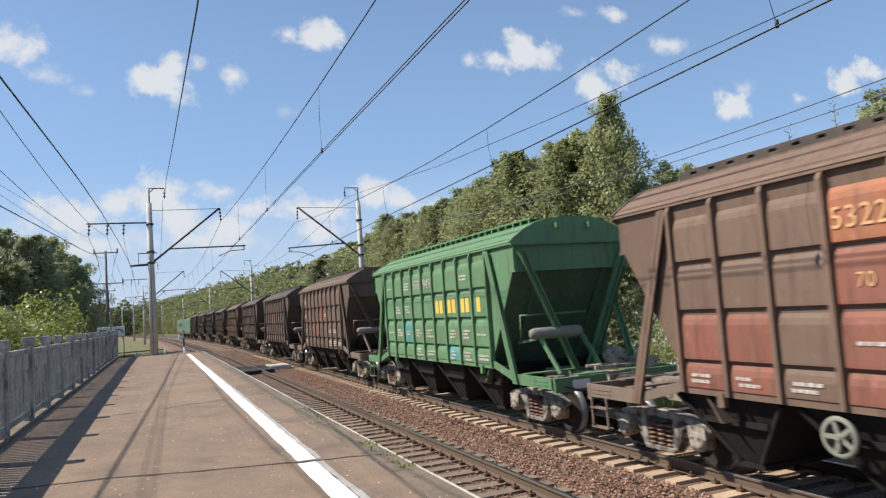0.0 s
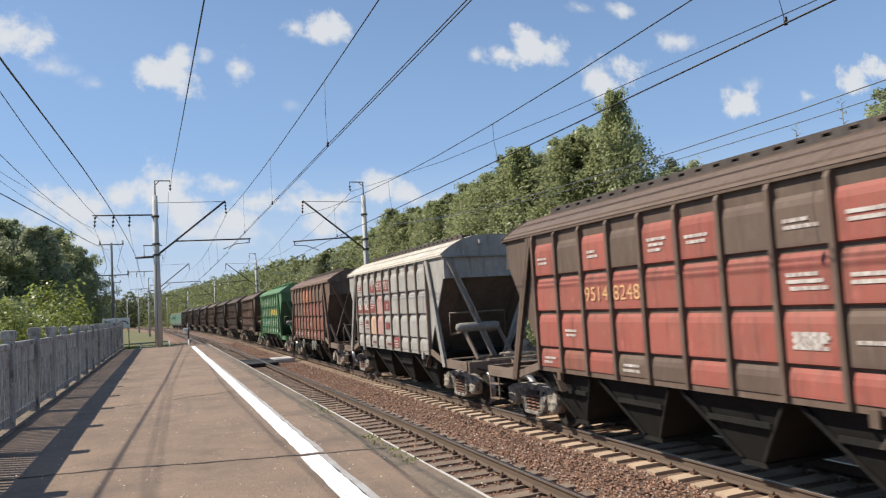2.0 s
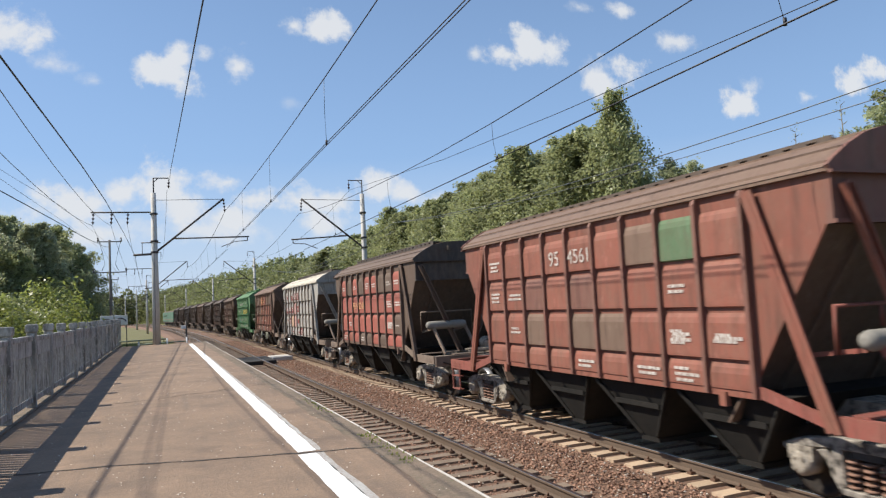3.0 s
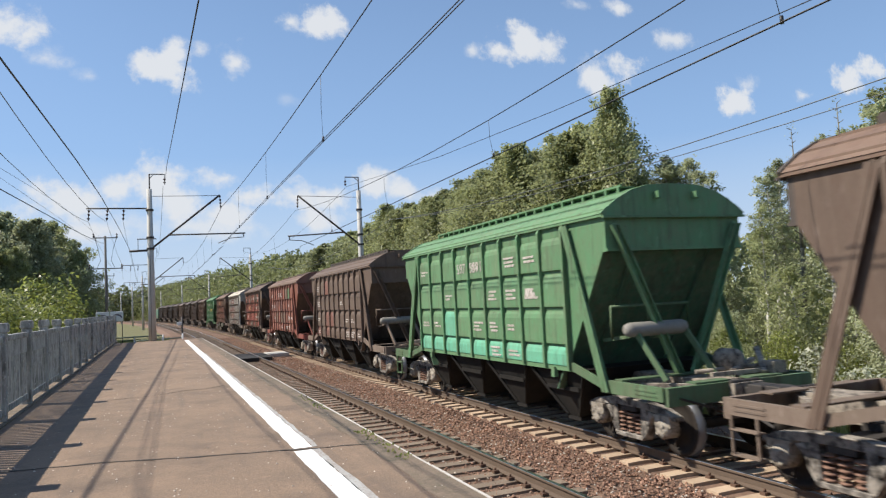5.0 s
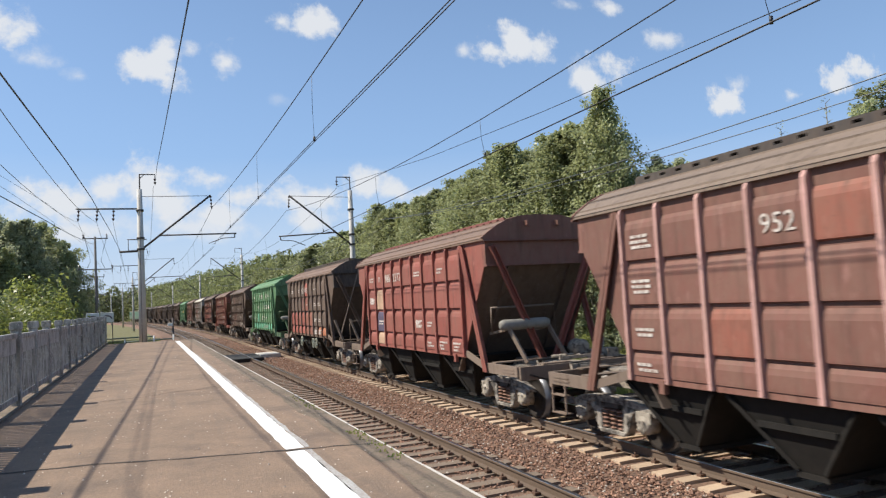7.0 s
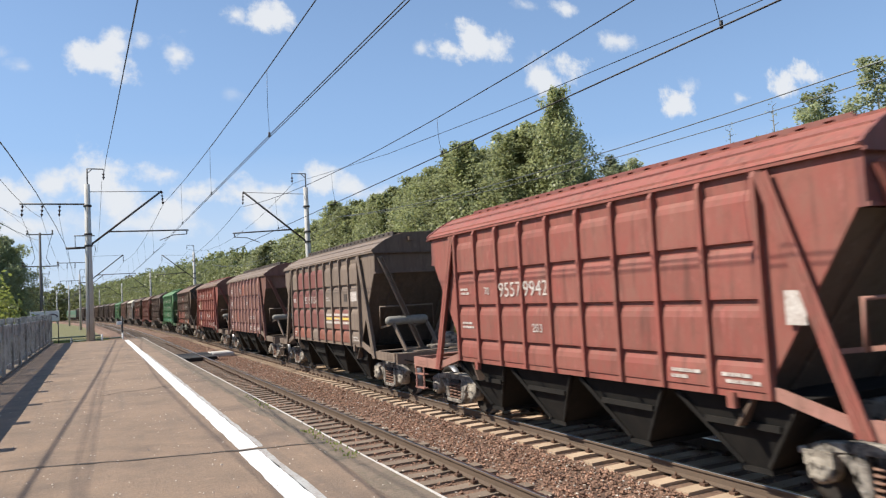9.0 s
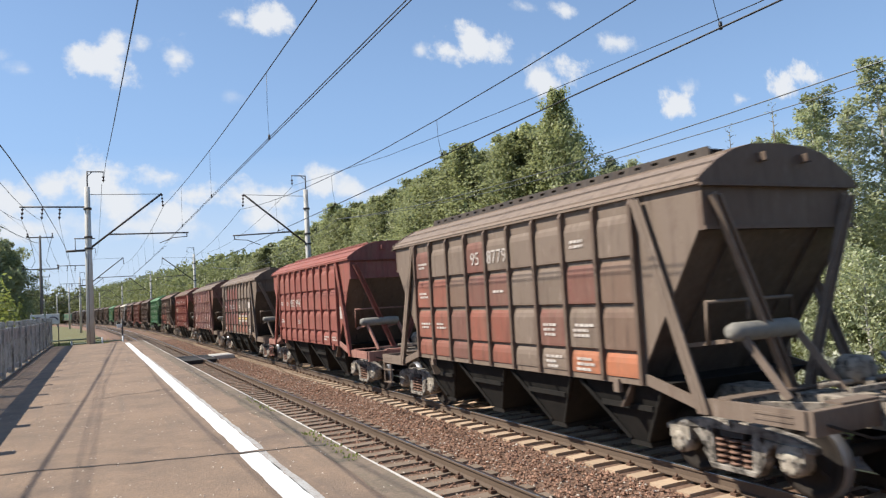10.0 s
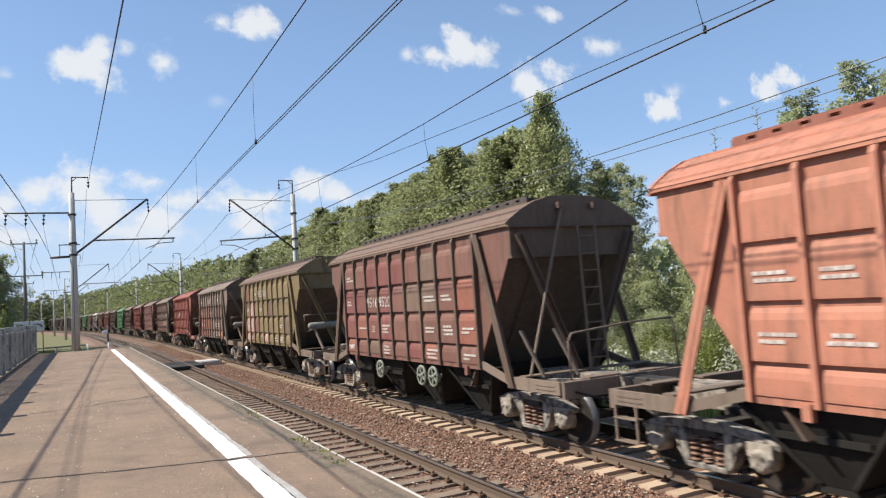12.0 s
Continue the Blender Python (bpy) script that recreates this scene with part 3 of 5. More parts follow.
def build_crossing():
    deck = thing("level_crossing", "rubber and concrete foot crossing over both tracks", "crossing", kind="structure")
    for x0, x1, mat in ((2.62, 3.70, M_RUBBER), (3.86, 4.55, M_RUBBER), (4.57, 5.28, M_RUBBER), (5.44, 6.0, M_RUBBER), (6.1, 7.3, M_DECK), (8.08, 8.76, M_RUBBER), (8.78, 9.46, M_RUBBER)):
        for y in (41.5, 43.7) if mat is M_RUBBER else (43.7,):
            bm = bmesh.new()
            box(bm, x0, x1, y, y + 2.18, -0.2, 0.012)
            part("deck_slab", bm, mat, deck, bevel=0.015)


# ---- overhead line ----
def sag(p, q, drop, n=14):
    p, q = Vector(p), Vector(q)
    return [p.lerp(q, i / n) - Vector((0, 0, 4 * drop * (i / n) * (1 - i / n))) for i in range(n + 1)]


def wire(label, pts, r=0.014, mat=None, group="overhead wires"):
    bm = bmesh.new()
    tube(bm, pts, r, 5)
    ob = tagged(new("overhead_wire", mesh_of("overhead_wire", bm, mat or M_WIRE)), label, "wire", group)
    return ob


def insulator(bm, p, q, n=4, r=0.08):
    p, q = Vector(p), Vector(q)
    rod(bm, p, q, 0.022, n=6)
    for i in range(n):
        a, b = p.lerp(q, (i + 0.25) / n), p.lerp(q, (i + 0.75) / n)
        rod(bm, a, b, r, r * 0.45, n=8)


def build_mast(x, y, side, z0, full=True, heading=0.0, feeder=False, hook=True, top=10.4):
    """A concrete mast with bracket arm, registration arm and a hook on top; side +1: the track lies to its right."""
    mast = thing("catenary_mast", "tall tapered concrete mast carrying overhead wires", "mast", "catenary masts", at=(x, y, 0))
    mast.rotation_euler = (0, 0, radians(heading))
    s = side
    bm = bmesh.new()
    rod(bm, (0, 0, z0), (0, 0, top), 0.235, 0.15, n=16)
    part("pole", bm, M_MAST, mast)
    bm = bmesh.new()
    rod(bm, (s * 0.1, 0, 6.75), (s * 4.15, 0, 10.05), 0.062, n=8)
    part("bracket_arm", bm, M_STEEL, mast)
    bm = bmesh.new()
    rod(bm, (s * 0.1, 0, 9.95), (s * 4.1, 0, 10.02), 0.018, n=5)
    part("tie_rod", bm, M_STEEL, mast)
    bm = bmesh.new()
    insulator(bm, (s * 4.15, 0, 10.05), (s * 4.2, 0, 9.2))
    part("insulator", bm, M_INSUL, mast)
    bm = bmesh.new()
    e, zr = (5.65, 7.6) if s > 0 else (4.9, 7.35)
    rod(bm, (s * 1.1, 0, 7.55), (s * e, 0, zr), 0.045, n=8)
    rod(bm, (s * (e - 0.1), 0, zr), (s * (e - 0.1), 0, zr - 0.25), 0.03, n=6)
    tube(bm, [(s * (e - 0.1), 0, zr - 0.25), (s * (e - 0.9), 0, zr - 0.30), (s * (e - 1.7), 0, zr - 0.62)], 0.026, 6)
    part("registration_arm", bm, M_STEEL, mast)
    bm = bmesh.new()
    insulator(bm, (s * 1.1, 0, 7.55), (s * 1.75, 0, 7.56), 5, 0.07)
    part("insulator", bm, M_INSUL, mast)
    for z in (6.72, 7.4, 9.1):
        bm = bmesh.new()
        rod(bm, (0, 0, z - 0.06), (0, 0, z + 0.06), 0.225, n=14)
        part("clamp", bm, M_STEEL, mast)
    bm = bmesh.new()
    rod(bm, (-0.05, -0.23, z0 + 0.1), (-0.02, -0.16, top - 0.3), 0.012, n=5)
    part("earth_wire", bm, M_STEEL, mast)
    if hook:
        bm = bmesh.new()
        rod(bm, (0.02, 0, top - 0.2), (0.02, 0, 11.35), 0.04, n=6)
        rod(bm, (0.02, 0, 11.33), (s * 0.92, 0, 11.33), 0.035, n=6)
        rod(bm, (0.02, 0, 11.05), (s * 0.3, 0, 11.33), 0.025, n=6)
        rod(bm, (s * 0.9, 0, 11.33), (s * 0.9, 0, 11.1), 0.02, n=6)
        part("top_hook", bm, M_STEEL, mast)
        bm = bmesh.new()
        insulator(bm, (s * 0.9, 0, 11.1), (s * 0.9, 0, 10.7), 2, 0.09)
        part("insulator", bm, M_INSUL, mast)
    if feeder:
        bm = bmesh.new()
        rod(bm, (s * -0.1, 0, 9.2), (s * -3.5, 0, 9.2), 0.05, n=6)
        part("crossarm", bm, M_STEEL, mast)
        for dx in (3.35, 2.35, 1.45):
            bm = bmesh.new()
            insulator(bm, (-s * dx, 0, 9.15), (-s * (dx + 0.05), 0, 8.45), 3, 0.085)
            part("insulator", bm, M_INSUL, mast)
        bm = bmesh.new()
        rod(bm, (-s * 0.1, 0, 6.62), (-s * 1.2, 0, 6.58), 0.075, n=6)
        rod(bm, (s * 0.35, 0, 7.32), (-s * 0.75, 0, 7.32), 0.035, n=6)
        rod(bm, (-s * 0.7, 0, 7.3), (-s * 0.7, 0, 6.66), 0.02, n=5)
        part("lower_arm", bm, M_STEEL, mast)
    return mast


def build_overhead():
    # concrete masts on both sides, about 58 m apart
    build_mast(-0.25, 47.4, 1, 0.7, feeder=True)
    build_mast(13.0, 47.4, -1, -0.6)
    for i, s in enumerate((103, 160, 218, 276, 335)):
        x, y, h = on_line(s, -0.3)
        build_mast(x, y, 1, -0.6, heading=h, feeder=i < 3)
        x, y, h = on_line(s + 2, 13.0)
        build_mast(x, y, -1, -0.6, heading=h)
    spans = [-12, 47.4, 103, 160, 218, 276, 335]
    for a, b in zip(spans, spans[1:]):
        def P(s, off, z):
            x, y, _ = on_line(s, off)
            return Vector((x, y, z))
        z = 1 if a < 0 else -1
        o1, o2 = 4.0, 8.75
        wire("thin dark contact wire over the near track", [P(a, o1 - 0.03, 6.80), P((a + b) / 2, o1 - 0.03, 6.90), P(b, o1 - 0.03, 6.92)], 0.010)
        wire("thin dark contact wire over the near track", [P(a, o1 + 0.05, 6.81), P((a + b) / 2, o1 + 0.05, 6.92), P(b, o1 + 0.05, 6.94)], 0.010)
        m1 = sag(P(a, 4.0, 9.3), P(b, 4.0, 9.3), 0.72)
        wire("dark sagging messenger wire over the near track", m1, 0.014)
        wire("thin dark contact wire over the far track", [P(a, o2 - 0.15 * z, 6.58), P((a + b) / 2, o2, 6.62), P(b, o2 + 0.15 * z, 6.66)], 0.016)
        m2 = sag(P(a, 8.65, 9.05), P(b, 8.65, 9.05), 1.42)
        wire("dark sagging messenger wire over the far track", m2, 0.013)
        nd = 6
        for i in range(1, nd):
            f = i / nd
            for o, m, zc in ((o1, m1, 6.91), (o2, m2, 6.63)):
                k = f * (len(m) - 1)
                q = m[int(k)].lerp(m[min(int(k) + 1, len(m) - 1)], k - int(k))
                low = P(a + (b - a) * f, o, zc)
                bm = bmesh.new()
                tube(bm, [q, q.lerp(low, 0.5) + Vector((0, 0.08, 0)), low], 0.006, 4)
                rod(bm, low + Vector((0, 0, -0.03)), low + Vector((0, 0, 0.09)), 0.03, n=5)
                tagged(new("dropper", mesh_of("dropper", bm, M_WIRE)), "thin dropper hanging between messenger and contact wire", "wire", "droppers")
        # wires on the mast tops, and the three on the outer crossarm
        wire("thin wire on the mast tops of the near track", [P(-14, 0.57, 5.6), P(8.9, 0.57, 6.59), P(20, 0.57, 7.75), P(34, 0.57, 9.3), P(47.4, 0.65, 10.68)] if a < 0 else sag(P(a, 0.55, 10.6), P(b, 0.6, 10.6), 1.6), 0.011)
        wire("pale wire on the far masts", [P(-14, 12.1, 7.9), P(9.9, 12.1, 8.26), P(20, 12.1, 8.65), P(30, 12.1, 9.2), P(47.4, 12.1, 10.65)] if a < 0 else sag(P(a, 12.1, 10.6), P(b, 12.1, 10.6), 1.6), 0.012)
        wire("pale feeder wire beyond the far masts", sag(P(a, 15.2, 8.4), P(b, 15.2, 8.4), 1.3), 0.016, M_WIRE_PALE)
        wire("pale feeder wire beyond the far masts", sag(P(a, 15.3, 7.9), P(b, 15.3, 8.4), 1.3), 0.013, M_WIRE_PALE)
        for o in (-3.65, -2.65) if a < 0 else (-3.65, -2.65, -1.75):
            wire("thin grey wire on the outer crossarms", sag(P(a, o, 8.4), P(b, o, 8.4), 1.32 if a < 0 else 1.1), 0.010, M_WIRE_PALE)
        if a < 0:
            wire("thick twisted cable to the wooden pole", [Vector(p) for p in ((-5, -20, 6.3), (-5, -6, 5.9), (-5, 4, 6.0), (-5, 10.3, 6.34), (-5, 20, 6.92), (-5, 28.9, 7.40), (-5, 44.6, 8.18), (-5, 57, 8.75), (-5, 78.7, 10.0), (-5, 86, 10.6))], 0.021)
            wire("thin grey service wire to the wooden pole", [Vector(p) for p in ((-6, -14, 8.1), (-6, 10, 8.15), (-6, 22, 8.5), (-6, 34.8, 9.23), (-5.9, 53.7, 10.4), (-5.6, 86, 11.4))], 0.009, M_WIRE_PALE)
            wire("thin grey service wire to the wooden pole", [Vector(p) for p in ((-6.2, -14, 8.3), (-6.2, 12, 8.3), (-6.2, 35.9, 9.01), (-6.2, 55.3, 9.75), (-6.2, 86, 10.7))], 0.009, M_WIRE_PALE)
        wire("thick dark cable on the mast brackets", [P(-14, -1.35, 4.5), P(2, -1.35, 5.0), P(7.9, -1.35, 5.33), P(11.8, -1.35, 5.57), P(15.2, -1.35, 5.77), P(21.8, -1.35, 6.07), P(33, -1.35, 6.35), P(47.4, -1.35, 6.52)] if a < 0 else sag(P(a, -1.35, 6.5), P(b, -1.35, 6.5), 1.0), 0.011)


def build_utility_pole(x, y, z0, h, cable_to=None):
    u = thing("utility_pole", "dark wooden utility pole with two crossarms", "pole", "utility poles", at=(x, y, z0))
    bm = bmesh.new()
    rod(bm, (0, 0, 0), (0, 0, h), 0.15, 0.11, n=10)
    part("pole", bm, M_WOOD, u)
    for z, w in ((h - 0.25, 1.25), (h - 3.6, 1.7)):
        bm = bmesh.new()
        box(bm, -w, w, -0.05, 0.05, z, z + 0.11)
        part("crossarm", bm, M_WOOD, u)
        for dx in (-w + 0.1, w - 0.1):
            bm = bmesh.new()
            insulator(bm, (dx, 0, z + 0.1), (dx, 0, z + 0.55), 2, 0.12)
            part("insulator", bm, M_INSUL, u)
    for dx in (-0.55, 0.6):
        bm = bmesh.new()
        tube(bm, [(dx * 2, 0, h + 0.1), (dx * 1.3, 0, h - 1.4), (dx * 0.9, 0, h - 2.7), (dx * 1.5, 0, h - 3.4)], 0.025, 5)
        part("loop_cable", bm, M_WIRE, u)
    bm = bmesh.new()
    box(bm, -0.35, 0.35, -0.5, -0.16, 1.5, 2.6)
    part("switch_box", bm, M_STEEL, u, bevel=0.03)
    return u


# ---- train ----
PITCH, BAY, SPEED, FIRST = 14.72, 0.9, 16.962, 19.45
ROWS_Z = [3.53, 2.82, 2.10, 1.55]       # middles of the four rows of pressed panels
ROWS_H = [0.66, 0.66, 0.66, 0.38]
SHARED = {}


def shared(key, make):
    if key not in SHARED:
        SHARED[key] = make()
    return SHARED[key]


def make_panel(h):
    """One pressed panel: a steep lower lip, a slightly bowed face and a rounded fade-out at the top."""
    bm = bmesh.new()
    prof = [(0.0, -h / 2, 0.395), (-0.050, -h / 2 + 0.020, 0.380), (-0.052, -h / 2 + 0.06, 0.380), (-0.048, h / 2 - 0.15, 0.378), (-0.030, h / 2 - 0.07, 0.374), (0.0, h / 2 - 0.01, 0.37)]
    rings = [[bm.verts.new((0.0, -w - 0.02, z)), bm.verts.new((x, -w, z)), bm.verts.new((x * 1.01, 0, z)), bm.verts.new((x, w, z)), bm.verts.new((0.0, w + 0.02, z))] for x, z, w in prof]
    for A, B in zip(rings, rings[1:]):
        for i in range(4):
            bm.faces.new((A[i], A[i + 1], B[i + 1], B[i]))
    return mesh_of("panel", bm, PAINT["brown"])


def make_post():
    bm = bmesh.new()
    box(bm, -1.60, -1.495, -0.036, 0.036, 1.30, 3.98)
    prism(bm, [(-1.60, 3.98), (-1.495, 3.98), (-1.495, 4.08), (-1.55, 4.08)], "y", -0.036, 0.036)
    return mesh_of("post", bm, PAINT["brown"])


def make_side():
    bm = bmesh.new()
    out = [(-5.42, 4.10), (-5.30, 3.46), (-4.06, 1.55), (-4.06, 1.30), (4.06, 1.30), (4.06, 1.55), (5.30, 3.46), (5.42, 4.10)]
    prism(bm, out, "x", -1.50, -1.47)
    return mesh_of("side_wall", bm, PAINT["brown"])


def make_eave():
    bm = bmesh.new()
    box(bm, -1.57, -1.49, -5.44, 5.44, 4.06, 4.12)
    return mesh_of("eave", bm, PAINT["brown"])


def make_sill():
    bm = bmesh.new()
    box(bm, -1.535, -1.49, -4.1, 4.1, 1.28, 1.37)
    return mesh_of("sill", bm, PAINT["brown"])


ROOF = [(-1.58, 4.11), (-1.50, 4.18), (-1.22, 4.37), (-0.92, 4.52), (-0.55, 4.615), (0, 4.64), (0.55, 4.615), (0.92, 4.52), (1.22, 4.37), (1.50, 4.18), (1.58, 4.11)]


def make_roof():
    bm = bmesh.new()
    prism(bm, ROOF + [(1.3, 4.07), (-1.3, 4.07)], "y", -5.40, 5.40)
    return mesh_of("roof", bm, PAINT["brown"])


def make_end_cap():
    bm = bmesh.new()
    out = [(x * 1.01, z + 0.015) for x, z in ROOF] + [(1.55, 4.05), (-1.55, 4.05)]
    prism(bm, out, "y", -5.46, -5.40)
    for x in (-0.42, 0.42):
        box(bm, x - 0.045, x + 0.045, -5.60, -5.46, 4.38, 4.50)
    box(bm, -1.58, 1.58, -5.50, -5.44, 4.03, 4.07)
    return mesh_of("end_cap", bm, PAINT["brown"])


def make_end_beam():
    bm = bmesh.new()
    box(bm, -1.50, 1.50, -5.40, -5.30, 3.45, 4.04)
    box(bm, -1.50, 1.50, -5.44, -5.30, 3.45, 3.50)
    return mesh_of("end_beam", bm, PAINT["brown"])


def make_slope():
    bm = bmesh.new()
    prism(bm, [(-5.32, 3.48), (-5.28, 3.50), (-3.40, 0.90), (-3.45, 0.90)], "x", -1.48, 1.48)
    return mesh_of("slope_sheet", bm, PAINT["brown"])


def make_stiffener():
    bm = bmesh.new()
    prism(bm, [(-5.36, 3.45), (-5.28, 3.48), (-3.55, 1.10), (-3.65, 1.10)], "x", -0.04, 0.04)
    return mesh_of("stiffener", bm, PAINT["brown"])


def make_seam():
    bm = bmesh.new()
    box(bm, -0.018, 0.018, -5.36, 5.36, -0.02, 0.016)
    return mesh_of("roof_seam", bm, PAINT["brown"])


def make_walkway(wide):
    bm = bmesh.new()
    for s in (-1, 1):
        box(bm, s * 0.62 - 0.02, s * 0.62 + 0.02, -4.75, 4.75, 4.70, 4.74)
        if wide > 0.05:
            box(bm, s * 0.62 - 0.018, s * 0.62 + 0.018, -4.75, 4.75, 4.60, 4.655)
        for i in range(24):
            y = -4.65 + 9.3 * i / 23
            box(bm, s * 0.62 - 0.02, s * 0.62 + 0.02, y - wide, y + wide, 4.58, 4.71)
        box(bm, s * 0.45 - 0.15, s * 0.45 + 0.15, -4.75, 4.75, 4.685, 4.705)
    return mesh_of("roof_walkway", bm, PAINT["brown"])


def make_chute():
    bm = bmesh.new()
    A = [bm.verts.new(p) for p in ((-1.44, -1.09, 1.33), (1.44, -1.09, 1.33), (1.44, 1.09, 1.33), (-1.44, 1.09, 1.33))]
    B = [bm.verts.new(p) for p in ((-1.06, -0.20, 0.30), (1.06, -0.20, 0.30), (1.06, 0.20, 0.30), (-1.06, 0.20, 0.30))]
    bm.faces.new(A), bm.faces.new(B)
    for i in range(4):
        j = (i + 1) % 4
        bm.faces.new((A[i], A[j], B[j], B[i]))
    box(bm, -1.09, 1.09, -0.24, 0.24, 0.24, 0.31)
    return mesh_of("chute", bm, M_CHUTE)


def make_chute_rib():
    bm = bmesh.new()
    beam(bm, (-1.45, 0.98, 1.25), (-1.09, 0.21, 0.34), 0.05, 0.06)
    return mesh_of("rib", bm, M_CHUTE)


def make_pull_rod():
    bm = bmesh.new()
    beam(bm, (-1.31, -0.60, 0.90), (-1.31, 0.60, 0.90), 0.05, 0.08)
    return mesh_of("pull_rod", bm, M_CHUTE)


def make_strut():
    bm = bmesh.new()
    beam(bm, (-1.54, -4.17, 4.04), (-1.54, -5.22, 1.02), 0.03, 0.13, up=(1, 0, 0))
    for dy in (-0.058, 0.058):
        beam(bm, (-1.585, -4.17 + dy, 4.02), (-1.585, -5.22 + dy, 1.02), 0.085, 0.026, up=(1, 0, 0))
    return mesh_of("side_strut", bm, PAINT["brown"])


def make_end_strut():
    bm = bmesh.new()
    beam(bm, (-1.36, -5.46, 3.93), (-0.17, -5.44, 1.24), 0.15, 0.03, up=(0, 1, 0))
    for dx in (-0.065, 0.065):
        beam(bm, (-1.36 + dx, -5.50, 3.91), (-0.17 + dx, -5.48, 1.24), 0.024, 0.09, up=(0, 1, 0))
    return mesh_of("end_strut", bm, PAINT["brown"])


def make_foot_step():
    bm = bmesh.new()
    for y in (-6.62, -6.16):
        box(bm, 1.51, 1.54, y - 0.018, y + 0.018, 0.46, 1.18)
    for z in (0.46, 0.80):
        box(bm, 1.42, 1.56, -6.64, -6.14, z, z + 0.02)
    return mesh_of("foot_step", bm, PAINT["brown"])


def make_end_frame():
    bm = bmesh.new()
    box(bm, -1.50, 1.50, -6.78, -6.68, 0.93, 1.22)
    for s in (-1, 1):
        box(bm, s * 1.50 - 0.04, s * 1.50 + 0.04, -6.70, -5.15, 1.00, 1.22)
        box(bm, s * 1.52 - 0.03, s * 1.52 + 0.03, -6.55, -6.0, 1.06, 1.09)
        box(bm, s * 1.52 - 0.03, s * 1.52 + 0.03, -6.55, -6.0, 1.13, 1.16)
        beam(bm, (s * 1.52, -5.28, 1.08), (s * 1.52, -4.02, 1.40), 0.05, 0.15)
        box(bm, s * 0.55 - 0.35, s * 0.55 + 0.35, -6.72, -6.48, 1.222, 1.25)
    box(bm, -1.5, 1.5, -5.62, -5.40, 1.222, 1.25)
    return mesh_of("end_frame", bm, PAINT["brown"])


def make_centre_sill():
    bm = bmesh.new()
    box(bm, -0.30, 0.30, -6.9, -3.3, 0.86, 1.20)
    for x in (-1.1, 1.1):
        beam(bm, (x, -5.5, 1.10), (x * 0.25, -6.6, 1.10), 0.10, 0.12)
    return mesh_of("centre_sill", bm, M_GEAR)


def make_coupler():
    bm = bmesh.new()
    box(bm, -0.13, 0.13, -7.05, -6.7, 0.92, 1.14)
    box(bm, -0.20, 0.16, -7.36, -7.05, 0.88, 1.20)
    box(bm, -0.30, 0.30, -6.84, -6.76, 0.86, 1.24)
    tube(bm, [(0.3, -6.8, 0.9), (0.33, -7.05, 0.62), (0.3, -7.3, 0.7)], 0.035, 6)
    tube(bm, [(-1.3, -6.8, 1.05), (-0.6, -6.86, 0.82), (-0.2, -6.9, 0.8)], 0.022, 5)
    return mesh_of("coupler", bm, M_GEAR_DARK, bevel=0.015)


def make_reservoir():
    bm = bmesh.new()
    lathe(bm, [(0.04, -0.66), (0.10, -0.63), (0.128, -0.54), (0.128, 0.54), (0.10, 0.63), (0.04, 0.66)], (-0.60, -5.44, 2.07), 18, "x")
    return mesh_of("air_reservoir", bm, M_TANK)


def make_reservoir_stand():
    bm = bmesh.new()
    for x in (-1.05, 0.0):
        beam(bm, (x, -5.50, 2.0), (x + 0.16, -6.0, 1.22), 0.05, 0.10)
        beam(bm, (x, -5.32, 1.95), (x, -4.5, 1.85), 0.05, 0.06)
    tube(bm, [(-1.30, -5.12, 1.9), (-1.30, -5.12, 2.48), (0.40, -5.12, 2.48), (0.40, -5.12, 1.8)], 0.03, 6)
    tube(bm, [(-0.5, -5.12, 2.48), (-0.5, -5.12, 2.2)], 0.024, 6)
    return mesh_of("reservoir_stand", bm, M_GEAR)


def make_brake():
    bm = bmesh.new()
    lathe(bm, [(0.08, -0.04), (0.20, -0.02), (0.20, 0.30), (0.17, 0.36), (0.08, 0.40)], (0.50, -6.1, 1.46), 16, "y")
    beam(bm, (0.25, -6.3, 1.32), (1.3, -5.7, 1.40), 0.09, 0.06)
    beam(bm, (-0.3, -6.4, 1.30), (0.75, -6.45, 1.30), 0.07, 0.07)
    beam(bm, (0.7, -6.55, 1.28), (1.2, -5.9, 1.62), 0.10, 0.05)
    rod(bm, (-0.2, -5.9, 1.30), (1.2, -6.1, 1.33), 0.04, n=6)
    box(bm, 0.85, 1.15, -6.6, -6.35, 1.24, 1.44)
    return mesh_of("brake_gear", bm, M_GEAR)


def make_ladder():
    bm = bmesh.new()
    for x in (0.0, 0.42):
        beam(bm, (x, -5.62, 1.25), (x, -5.52, 4.05), 0.05, 0.03, up=(1, 0, 0))
    for i in range(8):
        z = 1.45 + 0.34 * i
        rod(bm, (0.0, -5.61 + 0.012 * i, z), (0.42, -5.61 + 0.012 * i, z), 0.014, n=5)
    return mesh_of("ladder", bm, PAINT["brown"])


def make_handrail():
    bm = bmesh.new()
    tube(bm, [(-1.2, -6.6, 1.22), (-1.2, -6.58, 1.9), (-1.1, -6.55, 2.02), (0.2, -6.5, 2.12), (1.3, -6.5, 2.14), (1.35, -6.5, 2.0), (1.35, -6.55, 1.22)], 0.022, 6)
    return mesh_of("handrail", bm, PAINT["taupe"])


